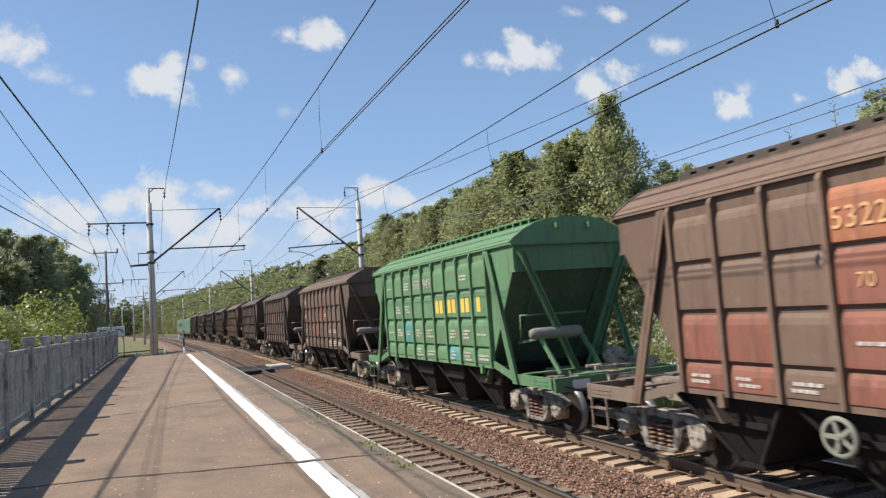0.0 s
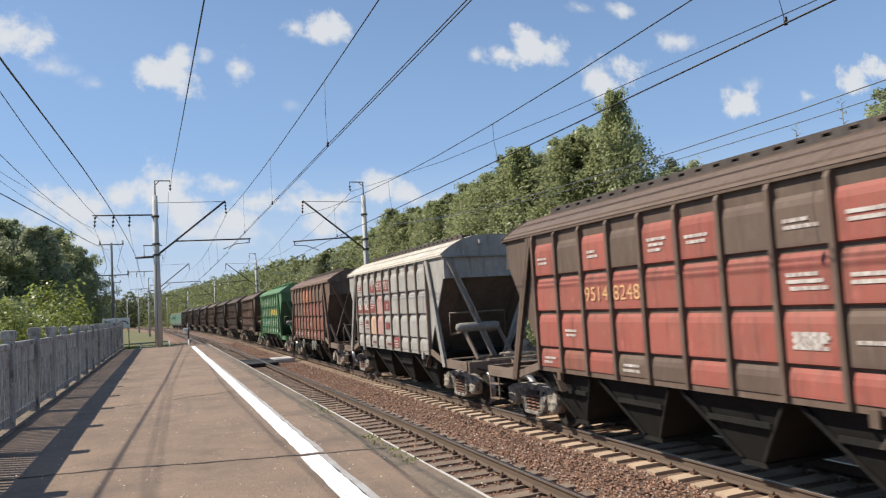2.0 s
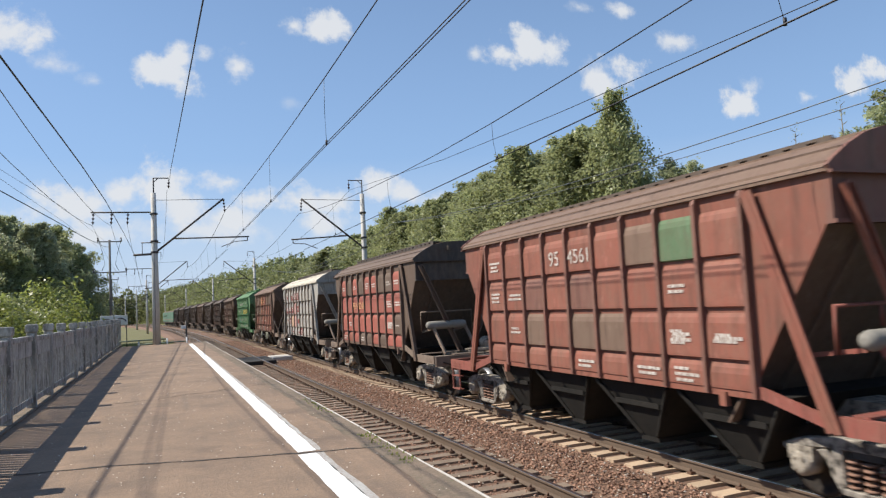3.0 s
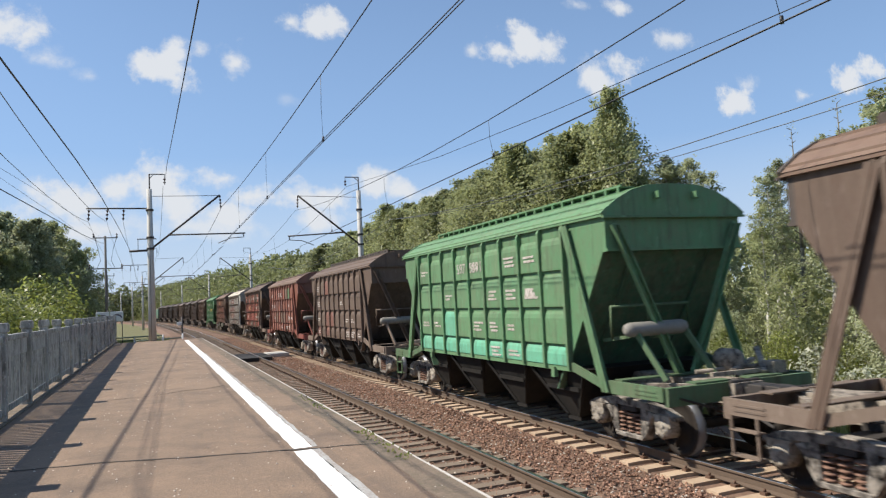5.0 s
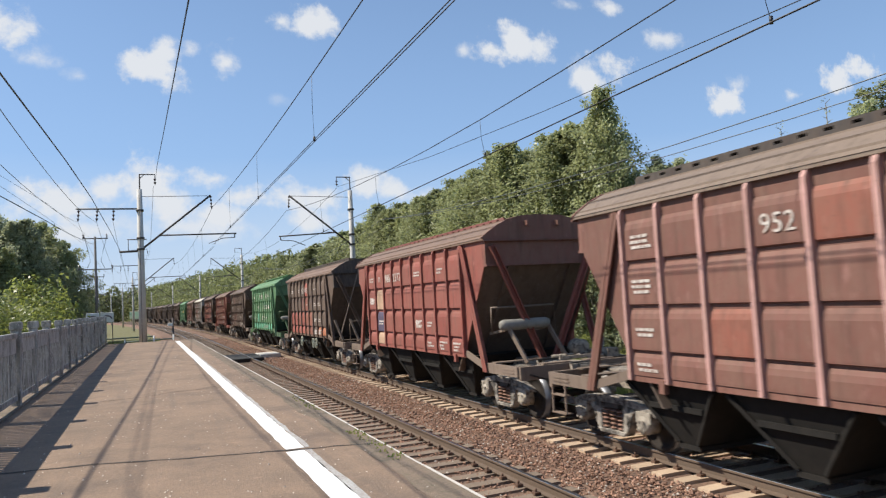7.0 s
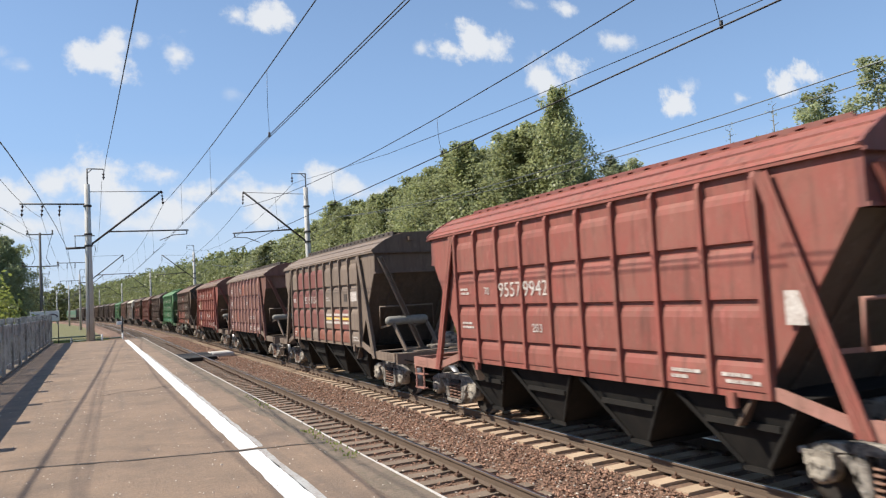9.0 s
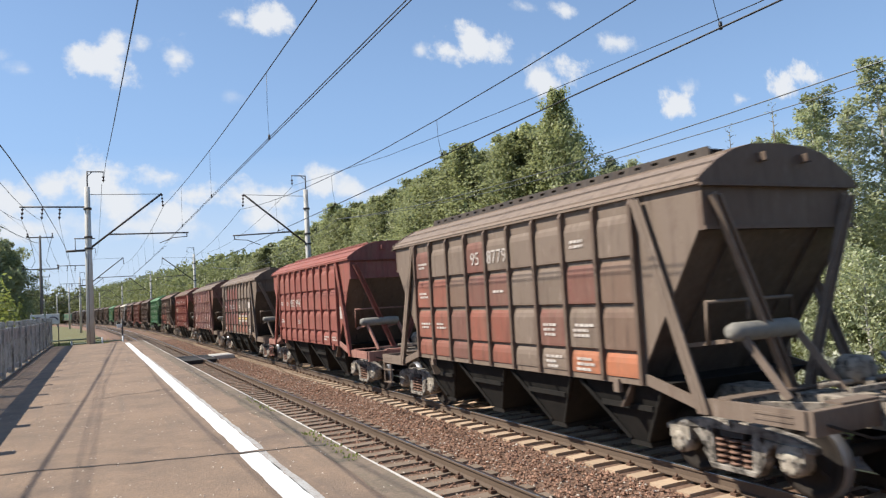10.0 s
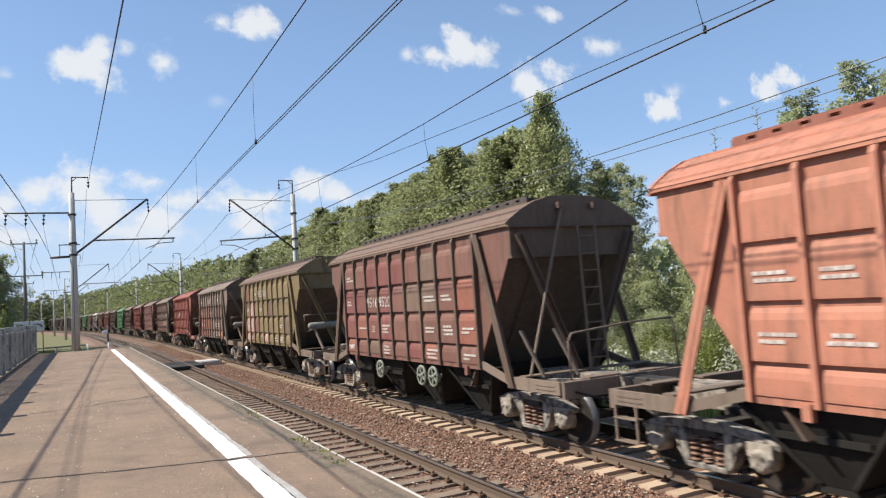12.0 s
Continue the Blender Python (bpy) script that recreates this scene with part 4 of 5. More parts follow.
def make_tilted_rod():
    bm = bmesh.new()
    beam(bm, (-0.32, -5.52, 4.50), (-1.42, -5.66, 1.25), 0.035, 0.04)
    for x, a in ((-1.35, -6.0), (-0.75, -6.2)):
        beam(bm, (x - 0.25, a + 0.3, 2.1), (x, a, 1.25), 0.12, 0.04)
    return mesh_of("brace_rod", bm, PAINT["brown"])


def make_handwheel():
    bm = bmesh.new()
    lathe(bm, [(0.19, -0.02), (0.23, -0.03), (0.245, 0.0), (0.23, 0.03), (0.19, 0.02)], (0, 0, 0), 20, "x")
    bm.faces.ensure_lookup_table()
    for f in [f for f in bm.faces if len(f.verts) > 4]:
        bm.faces.remove(f)
    for i in range(5):
        a = 2 * math.pi * i / 5
        beam(bm, (0, 0, 0), (0, 0.20 * math.cos(a), 0.20 * math.sin(a)), 0.05, 0.03, up=(1, 0, 0))
    rod(bm, (-0.05, 0, 0), (0.6, 0, 0), 0.035, n=8)
    return mesh_of("handwheel", bm, M_HANDWHEEL)


def make_side_frame():
    bm = bmesh.new()
    x0, x1 = -1.16, -0.98
    # upper chord, arched over the boxes, and the lower spring seat
    prism(bm, [(-1.22, 0.62), (-1.22, 0.70), (-0.95, 0.80), (-0.35, 0.88), (0.35, 0.88), (0.95, 0.80), (1.22, 0.70), (1.22, 0.62), (0.95, 0.68), (0.40, 0.74), (-0.40, 0.74), (-0.95, 0.68)], "x", x0, x1)
    for s in (-1, 1):
        prism(bm, [(s * 0.34, 0.76), (s * 0.46, 0.78), (s * 0.52, 0.42), (s * 0.40, 0.22), (s * 0.30, 0.30)], "x", x0, x1)
        prism(bm, [(s * 0.42, 0.32), (s * 0.58, 0.58), (s * 0.70, 0.68), (s * 0.56, 0.72), (s * 0.46, 0.60)], "x", x0, x1)
    prism(bm, [(-0.36, 0.20), (0.36, 0.20), (0.42, 0.28), (-0.42, 0.28)], "x", x0 - 0.02, x1 + 0.02)
    return mesh_of("side_frame", bm, M_FRAME, bevel=0.012)


def make_axle_box():
    bm = bmesh.new()
    lathe(bm, [(0.08, -0.13), (0.13, -0.12), (0.165, -0.08), (0.165, 0.14)], (-1.10, 0, 0.4785), 12, "x")
    box(bm, -1.19, -1.0, -0.19, 0.19, 0.52, 0.70)
    for y in (-0.07, 0.07):
        for z in (-0.07, 0.07):
            rod(bm, (-1.25, y, 0.4785 + z), (-1.2, y, 0.4785 + z), 0.025, n=6)
    return mesh_of("axle_box", bm, M_BOX)


def make_spring():
    bm = bmesh.new()
    for c in (-0.22, 0.0, 0.22):
        for i in range(5):
            z = 0.31 + 0.075 * i
            lathe(bm, [(0.07, -0.018), (0.095, 0.0), (0.07, 0.018)], (-1.09, c, z), 10, "z")
    return mesh_of("spring_nest", bm, M_SPRING)


def make_bolster():
    bm = bmesh.new()
    box(bm, -1.15, 1.15, -0.2, 0.2, 0.66, 0.84)
    box(bm, -0.4, 0.4, -0.3, 0.3, 0.72, 0.93)
    for s in (-1, 1):
        beam(bm, (-0.9, s * 0.55, 0.42), (0.9, s * 0.55, 0.42), 0.08, 0.12)
        rod(bm, (s * 0.3, -0.6, 0.45), (s * 0.3, 0.6, 0.45), 0.03, n=6)
    return mesh_of("bolster", bm, M_GEAR_DARK)


def make_wheelset():
    bm = bmesh.new()
    R = 0.4785
    for s in (-1, 1):
        x = s * 0.79
        lathe(bm, [(0.09, -0.09 * s), (0.16, -0.085 * s), (0.20, -0.02 * s), (0.36, -0.01 * s), (0.40, -0.065 * s), (0.503, -0.068 * s), (0.505, -0.04 * s),
                   (R + 0.004, -0.02 * s), (R - 0.006, 0.065 * s), (0.40, 0.068 * s), (0.37, 0.02 * s), (0.20, 0.03 * s), (0.15, 0.10 * s), (0.09, 0.10 * s)], (x, 0, 0), 32, "x")
    rod(bm, (-1.05, 0, 0), (1.05, 0, 0), 0.082, n=12)
    for s in (-1, 1):    # a plate that lets the turning be seen
        box(bm, s * 0.88 - 0.01, s * 0.88 + 0.01, 0.20, 0.34, -0.03, 0.03)
    for f in bm.faces:
        c = f.calc_center_median()
        r = math.hypot(c.y, c.z)
        if r > 0.466:
            f.material_index = 1
    return mesh_of("wheelset", bm, M_WHEEL, M_TREAD)


def letters(text, size, mat):
    cu = bpy.data.curves.new("lettering", "FONT")
    cu.body, cu.size, cu.align_x, cu.align_y, cu.extrude = text, size, "CENTER", "CENTER", 0.002
    cu.space_character = 1.05
    tmp = bpy.data.objects.new("lettering", cu)
    scene.collection.objects.link(tmp)
    dg = bpy.context.evaluated_depsgraph_get()
    me = bpy.data.meshes.new_from_object(tmp.evaluated_get(dg))
    bpy.data.objects.remove(tmp)
    me.materials.clear()
    me.materials.append(mat)
    return me


SIDE = Matrix(((0, 0, -1, 0), (-1, 0, 0, 0), (0, 1, 0, 0), (0, 0, 0, 1)))


# dirt and overhang shade mixed into the slope sheet colour, by body colour
SHADED_INNER = {"green": "bottle", "red": "umber", "salmon": "umber", "rust": "umber", "olive": "umber"}


def bay_y(col):
    return (4 - col) * BAY


def build_wagon(spec, k):
    body, rnd = spec["body"], random.Random(100 + k)
    base = PAINT[body]
    # darker post colours on some wagons stand in for the posts' shadow sides
    post = PAINT[spec.get("post", body)]
    w = thing("hopper_wagon", spec["label"], "freight wagon", "wagons of the freight train")
    side = part("side_wall", shared("side", make_side), base, w)
    part("side_wall", shared("side", make_side), base, w).matrix_basis = pose(0, 0, 0, 0, 0, 180)
    for a in (0, 180):
        part("eave", shared("eave", make_eave), PAINT[spec.get("roof", body)], w).matrix_basis = pose(0, 0, 0, 0, 0, a)
        part("sill", shared("sill", make_sill), base, w).matrix_basis = pose(0, 0, 0, 0, 0, a)
    for row in range(4):
        line = spec["grid"][row]
        for col in range(9):
            colour = spec["key"].get(line[col])
            p = part("panel", shared("panel%.2f" % ROWS_H[row], lambda: make_panel(ROWS_H[row])), PAINT[colour] if colour else base, side)
            p.location = (-1.502, bay_y(col), ROWS_Z[row])
    for i in range(10):
        p = part("post", shared("post", make_post), post, w)
        p.location = (0, (i - 4.5) * BAY, 0)
        p = part("post", shared("post", make_post), post, w)
        p.matrix_basis = pose(0, (i - 4.5) * BAY, 0, 0, 0, 180)
    roof = part("roof", shared("roof", make_roof), PAINT[spec.get("roof", body)], w)
    for x, z in ROOF[1:-1]:
        if x:
            part("roof_seam", shared("seam", make_seam), PAINT[spec.get("roof", body)], roof).location = (x, 0, z)
    wide = 0.03 if body == "green" else 0.13
    part("roof_walkway", shared("walkway%.2f" % wide, lambda: make_walkway(wide)), PAINT[spec.get("walk", "soot")], w).location = (0, 0, -0.07 if spec.get("low_walk") else 0)
    for flip in (0, 1):
        mirror = pose(0, 0, 0, 0, 0, 180 * flip)
        # slope sheets and stiffeners get the darker tone with the shade in it
        for nm, fn, mat in (("end_cap", make_end_cap, spec.get("end", body)), ("end_beam", make_end_beam, spec.get("end", body)), ("slope_sheet", make_slope, SHADED_INNER.get(body, "coal")),
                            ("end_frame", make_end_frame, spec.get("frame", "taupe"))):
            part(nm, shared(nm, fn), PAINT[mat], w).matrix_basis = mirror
        for x in (-0.85, 0.85):
            part("stiffener", shared("stiffener", make_stiffener), PAINT[SHADED_INNER.get(body, "coal")], w).matrix_basis = mirror @ Matrix.Translation((x, 0, 0))
        part("centre_sill", shared("centre_sill", make_centre_sill), None, w, "dusty steel draught beam").matrix_basis = mirror
        part("foot_step", shared("foot_step", make_foot_step), PAINT[spec.get("frame", "taupe")], w).matrix_basis = mirror
        part("coupler", shared("coupler", make_coupler), None, w).matrix_basis = mirror
        for s in (1, -1):
            m = mirror @ Matrix.Diagonal((s, 1, 1, 1))
            part("side_strut", shared("strut", make_strut), PAINT[spec.get("strut", body)], w).matrix_basis = m
            if not flip:
                part("end_strut", shared("end_strut", make_end_strut), PAINT[spec.get("strut", body)], w).matrix_basis = m
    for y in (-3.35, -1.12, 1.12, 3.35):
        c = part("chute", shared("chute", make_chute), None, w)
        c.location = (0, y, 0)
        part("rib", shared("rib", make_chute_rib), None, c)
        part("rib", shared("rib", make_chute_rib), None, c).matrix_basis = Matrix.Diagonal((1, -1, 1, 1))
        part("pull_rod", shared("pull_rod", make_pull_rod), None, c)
    if spec.get("ladder"):
        part("ladder", shared("ladder", make_ladder), PAINT["taupe"], w)
        part("handrail", shared("handrail", make_handrail), PAINT["taupe"], w)
        part("brace_rod", shared("brace", make_tilted_rod), PAINT["taupe"], w)
    else:
        part("air_reservoir", shared("reservoir", make_reservoir), None, w, "dusty grey air tank")
        part("reservoir_stand", shared("stand", make_reservoir_stand), PAINT[spec.get("frame", "taupe")], w)
        part("brake_gear", shared("brake", make_brake), None, w)
    for y, z in ((1.46, 0.99), (-1.18, 0.99), (-1.81, 1.0)) if spec.get("wheels") else ():
        part("handwheel", shared("handwheel", make_handwheel), None, w, "pale round valve handwheel").location = (-1.56, y, z)
    for i, (y, z0) in enumerate(((-3.45, 0), (3.3, 0))):     # small foot plates under the sill
        bm = bmesh.new()
        box(bm, -1.58, -1.50, y - 0.06, y + 0.06, 1.14, 1.34)
        part("step_bracket", bm, base, w)
    sets = []
    for yb in (-5.25, 5.25):
        b = part("bolster", shared("bolster", make_bolster), None, w)
        b.location = (0, yb, 0)
        for s in (1, -1):
            m = Matrix.Diagonal((s, 1, 1, 1))
            f = part("side_frame", shared("side_frame", make_side_frame), None, w, "cast steel bogie frame")
            f.matrix_basis = Matrix.Translation((0, yb, 0)) @ m
            part("spring_nest", shared("spring", make_spring), None, f, "rusty coil springs")
            for dy in (-0.925, 0.925):
                part("axle_box", shared("axle_box", make_axle_box), None, f).location = (0, dy, 0)
        for dy in (-0.925, 0.925):
            ws = part("wheelset", shared("wheelset", make_wheelset), None, w, "dark steel wheels with bright treads")
            ws.location = (0, yb + dy, 0.4785)
            sets.append(ws)
    for text, col, row, size in spec.get("text", ()):
        me = letters(text, size, PAINT_LETTER.get(spec.get("ink"), M_LETTER))
        ob = part("lettering", me, None, w, "painted white wagon number")
        ob.matrix_basis = Matrix.Translation((-1.567, bay_y(col), ROWS_Z[row] - 0.05)) @ SIDE
    # writing too small to read: short pale bars in some of the panels
    vs, fs = [], []
    for cell in spec.get("bars", "").split():
        col, row, n = int(cell[0]), int(cell[1]), int(cell[2])
        y0, z0 = bay_y(col), ROWS_Z[row] + 0.02
        for i in range(n):
            z = z0 + (n / 2 - i - 0.5) * 0.085 - 0.05
            a = y0 + 0.25 + rnd.uniform(-0.05, 0.03)
            end = a - rnd.uniform(0.25, 0.5)
            while a > end:
                b = a - rnd.uniform(0.04, 0.13)
                q = len(vs)
                vs += [(-1.5655, a, z - 0.024), (-1.5655, b, z - 0.024), (-1.5655, b, z + 0.024), (-1.5655, a, z + 0.024)]
                fs.append((q, q + 1, q + 2, q + 3))
                a = b - 0.02
    if vs:
        part("small_writing", poly_mesh("small_writing", vs, fs, M_LETTER), None, w, "rows of small unreadable white writing", kind="stuff")
    for y0, y1, z0, z1, mat in spec.get("marks", ()):
        bm = bmesh.new()
        box(bm, -1.5635, -1.555, min(y0, y1), max(y0, y1), z0, z1)
        part("painted_mark", bm, mat, w)
    if spec.get("plate"):
        bm = bmesh.new()
        box(bm, -1.10, -0.70, -6.80, -6.785, 0.98, 1.16)
        part("data_plate", bm, M_WHITE, w, "white data plate")
    return w, sets


PAINT_LETTER = {"gold": material("yellowed lettering", (0.72, 0.42, 0.20), (0.5, 0.25, 0.14), 0.7, grain=14, blotch=5, amount=0.7)}
K1 = {"r": "rust", "o": "vermilion", "b": "brick", "m": "maroon", "c": "claret", "p": "pink", "n": "navy", "s": "sand", "g": "leaf", "t": "mint", "O": "orange", "u": "umber", "d": "soot",
      "w": "brown", "y": "olive", "e": "teal", "R": "red", "T": "taupe"}


def W(body, label, grid=("." * 9,) * 4, **more):
    d = {"body": body, "label": label, "grid": grid, "key": K1}
    d.update(more)
    return d


BARS = "003 013 022 032 512 622 633 722 733 832"
SPECS = {
    -8: W("soot", "black sooty hopper wagon behind the locomotive"), -7: W("coal", "dark brown grain hopper wagon"), -6: W("soot", "black sooty grain hopper wagon"),
    -5: W("coal", "dark brown grain hopper wagon"), -4: W("umber", "dusty brown grain hopper wagon"), -3: W("coal", "dark brown grain hopper wagon"),
    -2: W("coal", "dark brown grain hopper wagon with rusty panels", ("..b......", "...bb....", ".........", "bb..b....")),
    -1: W("umber", "dark brown grain hopper wagon with reddish panels", ("....b....", ".b..bb...", "..bb.....", "........."), bars=BARS, end="umber"),
    0: W("green", "bright green grain hopper wagon with white numbers", ("." * 9, "." * 9, "..e......", "......e.."), walk="green", frame="green", bars="001 021 113 123 203 213 222 323 333 423 432 623 633 702 723 733 821 832",
         text=(("598", 3, 0, 0.40), ("949", 4, 0, 0.40)), marks=[(bay_y(c) + 0.28 - 0.30 * i, bay_y(c) + 0.06 - 0.30 * i, 2.62, 2.98, M_LETTER_YELLOW) for c in (5, 6, 7) for i in (0, 1)] + [(bay_y(8) + 0.2, bay_y(8) - 0.02, 2.62, 2.98, M_LETTER_YELLOW)], plate=True),
    1: W("brown", "dusty brown grain hopper wagon with faded red panels", ("...OOr...", "...rrrrrb", "rr.rrrrrr", "rr.rrrrrr"), ladder=True, wheels=True, ink="gold", text=(("5322", 3, 0, 0.36), ("3202", 4, 0, 0.36), ("70", 3, 1, 0.24)), bars="032 132 232 321 411 522 632 433", roof="brown", end="umber"),
    2: W("chalk", "pale grey grain hopper wagon with dark red patches", ("." * 9, "...p.....", "..sp.....", ".....c..."), roof="cream", frame="taupe", post="taupe", text=(("9539", 3, 0, 0.40), ("7816", 4, 0, 0.40), ("70", 2, 0, 0.24), ("20", 4, 1, 0.24)), bars="003 012 112 122 212 533 013 023 113",
         marks=[(bay_y(c) + a, bay_y(c) - b, z0, z1, PAINT["claret"]) for c, a, b, z0, z1 in ((0, 0.2, 0.2, 3.36, 3.62), (2, 0.3, 0.37, 3.30, 3.58), (3, 0.37, 0.37, 3.30, 3.68), (4, 0.37, 0.37, 3.30, 3.68),
                (0, 0.37, 0.37, 2.56, 2.86), (1, 0.37, 0.37, 2.56, 2.86), (2, 0.37, 0.37, 2.56, 2.90), (4, 0.37, 0.37, 2.62, 2.96), (0, 0.25, 0.3, 2.10, 2.20), (1, 0.2, 0.15, 1.95, 2.28), (4, 0.28, 0.2, 1.98, 2.22), (4, 0.2, 0.25, 1.44, 1.52), (2, 0.2, 0.2, 1.46, 1.53))]),
    3: W("umber", "dark brown grain hopper wagon with bright red panels", ("o.o.oo..o", "ooooooooo", "oooooooo.", "oro..o.oo"), roof="umber", ink="gold", text=(("9514", 2, 1, 0.36), ("8248", 3, 1, 0.36)), bars="002 202 403 502 702 812 802 821 711 713 722 723 332 032 122 802 812", end="soot"),
    4: W("rust", "brick red grain hopper wagon with one green panel", ("......wg.", "..b.b....", "..w.ww...", "........."), text=(("95", 3, 0, 0.40), ("4561", 4, 0, 0.38)), bars="003 013 112 122 432 722 723 712 733 822 821 632", end="brick", roof="brown", frame="red", post="brick", low_walk=True, walk="coal"),
    5: W("umber", "dark brown grain hopper wagon", ("..b......", ".........", "..bb.....", "b.b......"), bars=BARS),
    6: W("green", "green grain hopper wagon with a bright mint lower band", ("." * 9, "." * 9, "..t......", "ttttttttt"), walk="green", frame="leaf", text=(("597", 3, 0, 0.36), ("5591", 4, 0, 0.36)), bars="002 212 402 513 523 533 613 603 713 712 022 122 423 622 632 702"),
    7: W("umber", "dark brown grain hopper wagon with scattered orange panels", ("....o....", "...br....", "oororr...", "oooorr.OO"), ladder=True, wheels=True, text=(("952", 3, 0, 0.36), ("44315", 4, 0, 0.36)), bars="002 202 411 612 622 633 632 712 722 733 732 601 002", end="soot", roof="brown"),
    8: W("red", "brick red grain hopper wagon with sand coloured panels", ("." * 9, ".s.......", ".n.......", ".s......."), text=(("955", 2, 0, 0.36), ("2372", 3, 0, 0.36), ("70", 1, 0, 0.26)), bars="002 013 012 202 502 522 523 622 632 702 733 833 122", frame="taupe", roof="brown", end="brick", low_walk=True, walk="maroon"),
    9: W("brick", "reddish brown grain hopper wagon", ("....r....", "." * 9, "..r......", "." * 9), text=(("952", 3, 0, 0.36),), bars=BARS, post="pink", roof="taupe"),
    10: W("taupe", "greyish brown grain hopper wagon with maroon panels", (".mmmm....", "mmmmm....", "mmmmm.rm.", "rrr.rrrr."), text=(("9515", 2, 1, 0.36), ("8157", 3, 1, 0.36)), bars="012 512 622 812 832 032", end="umber", roof="taupe",
          marks=[(bay_y(c) + 0.33, bay_y(c) - 0.30, z, z + 0.075, m) for c in (5, 6, 7) for z, m in ((2.22, M_LETTER), (2.09, M_LETTER_YELLOW), (1.96, M_LETTER))] + [(bay_y(8) + 0.3, bay_y(8) - 0.25, 2.68, 2.98, M_LETTER), (bay_y(7) + 0.1, bay_y(7) - 0.2, 2.68, 2.92, PAINT["soot"])]),
    11: W("red", "clean red grain hopper wagon", text=(("9557", 2, 1, 0.40), ("9942", 3, 1, 0.40), ("203", 3, 2, 0.22), ("70", 1, 1, 0.22)), bars="012 022 732 832", frame="rose", end="maroon", walk="maroon", low_walk=True, marks=((-4.35, -4.62, 2.2, 2.6, M_LETTER),)),
    12: W("taupe", "dusty greyish brown grain hopper wagon with orange patches", ("b..b..T..", "rrwbb..bw", "rrbrr.b.w", "rrbrr..OO"), text=(("95", 3, 0, 0.38), ("8779", 4, 0, 0.38)), bars="002 012 022 122 633 623 733 723 702 411", end="umber", roof="taupe", post="umber"),
    13: W("olive", "yellowish brown grain hopper wagon with pink patches", ("b........", ".p...w...", "ppb.....w", "pb..p...."), text=(("9527", 3, 0, 0.40), ("7649", 4, 0, 0.40), ("20", 3, 1, 0.22), ("70", 2, 0, 0.22)), bars="012 022 032 122 132 201 311 632 722 733", roof="brown", end="olive", frame="taupe"),
    14: W("brick", "reddish brown grain hopper wagon with maroon panels", ("b.mmm.w..", "mm.m.ww.r", "mrmm.bbbr", "r.w..mr.."), ladder=True, wheels=True, text=(("9516", 2, 1, 0.38), ("9520", 3, 1, 0.38), ("23", 2, 2, 0.24)), bars="002 012 121 032 031 333 323 633 622 612 723 712 832 822", roof="brown", end="umber", strut="umber", post="umber"),
    15: W("salmon", "faded salmon pink grain hopper wagon", ("." * 9, "..r......", ".....R...", "." * 9), bars="112 122 201 302 012 022 533", frame="taupe", roof="salmon", walk="rust"),
}


def build_locomotive():
    """A two-section green electric locomotive at the head of the train."""
    made = []
    for n in range(2):
        lo = thing("locomotive", "green electric locomotive section with a pale roof line", "locomotive", "locomotive sections")
        s = 1 if n == 0 else -1
        bm = bmesh.new()
        prism(bm, [(-7.9, 1.25), (7.5, 1.25), (7.9, 1.7), (7.8, 2.6), (7.3, 3.75), (-7.9, 3.75)], "x", -1.56, 1.56)
        part("body", bm, PAINT["engine"], lo, bevel=0.06)
        bm = bmesh.new()
        box(bm, -1.35, 1.35, -7.7, 6.9, 3.75, 4.05)
        part("roof", bm, PAINT["taupe"], lo, bevel=0.05)
        bm = bmesh.new()
        box(bm, -1.58, 1.58, -7.9, 7.6, 1.0, 1.25)
        part("frame", bm, PAINT["soot"], lo)
        bm = bmesh.new()
        box(bm, -1.575, 1.575, -7.85, 7.4, 1.75, 1.95)
        part("stripe", bm, PAINT["taupe"], lo)
        for y in (-5.5, -3.5, -1.5, 0.5, 2.5):
            bm = bmesh.new()
            box(bm, -1.58, -1.54, y - 0.35, y + 0.35, 2.5, 3.1)
            part("window", bm, M_GLASS, lo)
        bm = bmesh.new()
        box(bm, -1.3, 1.3, 7.45, 7.62, 2.75, 3.45)
        part("windscreen", bm, M_GLASS, lo)
        bm = bmesh.new()
        tube(bm, [(0, 3.0, 4.1), (0, 4.1, 5.2), (0, 3.1, 6.5)], 0.05, 6)
        rod(bm, (-0.9, 3.1, 6.52), (0.9, 3.1, 6.52), 0.04, n=6)
        part("pantograph", bm, M_STEEL, lo)
        for yb in (-4.0, 4.0):
            bm = bmesh.new()
            box(bm, -1.2, 1.2, yb - 2.0, yb + 2.0, 0.35, 0.9)
            part("bogie", bm, M_GEAR_DARK, lo)
            for dy in (-1.5, 1.5):
                ws = part("wheelset", shared("wheelset", make_wheelset), None, lo)
                ws.location = (0, yb + dy, 0.4785)
        made.append((lo, s))
    return made


TRAIN = []


def build_train():
    for k in sorted(SPECS):
        w, sets = build_wagon(SPECS[k], k)
        TRAIN.append((w, FIRST - PITCH * k, 0, sets if k >= 0 else []))
    for i, (lo, s) in enumerate(build_locomotive()):
        TRAIN.append((lo, FIRST + PITCH * 8.5 + 8.2 + 16.2 * (1 - i) , 0 if s > 0 else 180, []))


def motions():
    times = [0.5 * i for i in range(25)]
    for ob, s0, turn, sets in TRAIN:
        rows = []
        for t in times:
            x, y, h = on_line(s0 + SPEED * t, AX2)
            rows.append((t, pose(x, y, 0, 0, 0, h + turn)))
        walk(ob, rows)
        for ws in sets:
            at = ws.location.copy()
            walk(ws, [(i / 30, pose(at.x, at.y, at.z, -math.degrees(SPEED * i / 30 / 0.4785) % 360)) for i in range(361)])


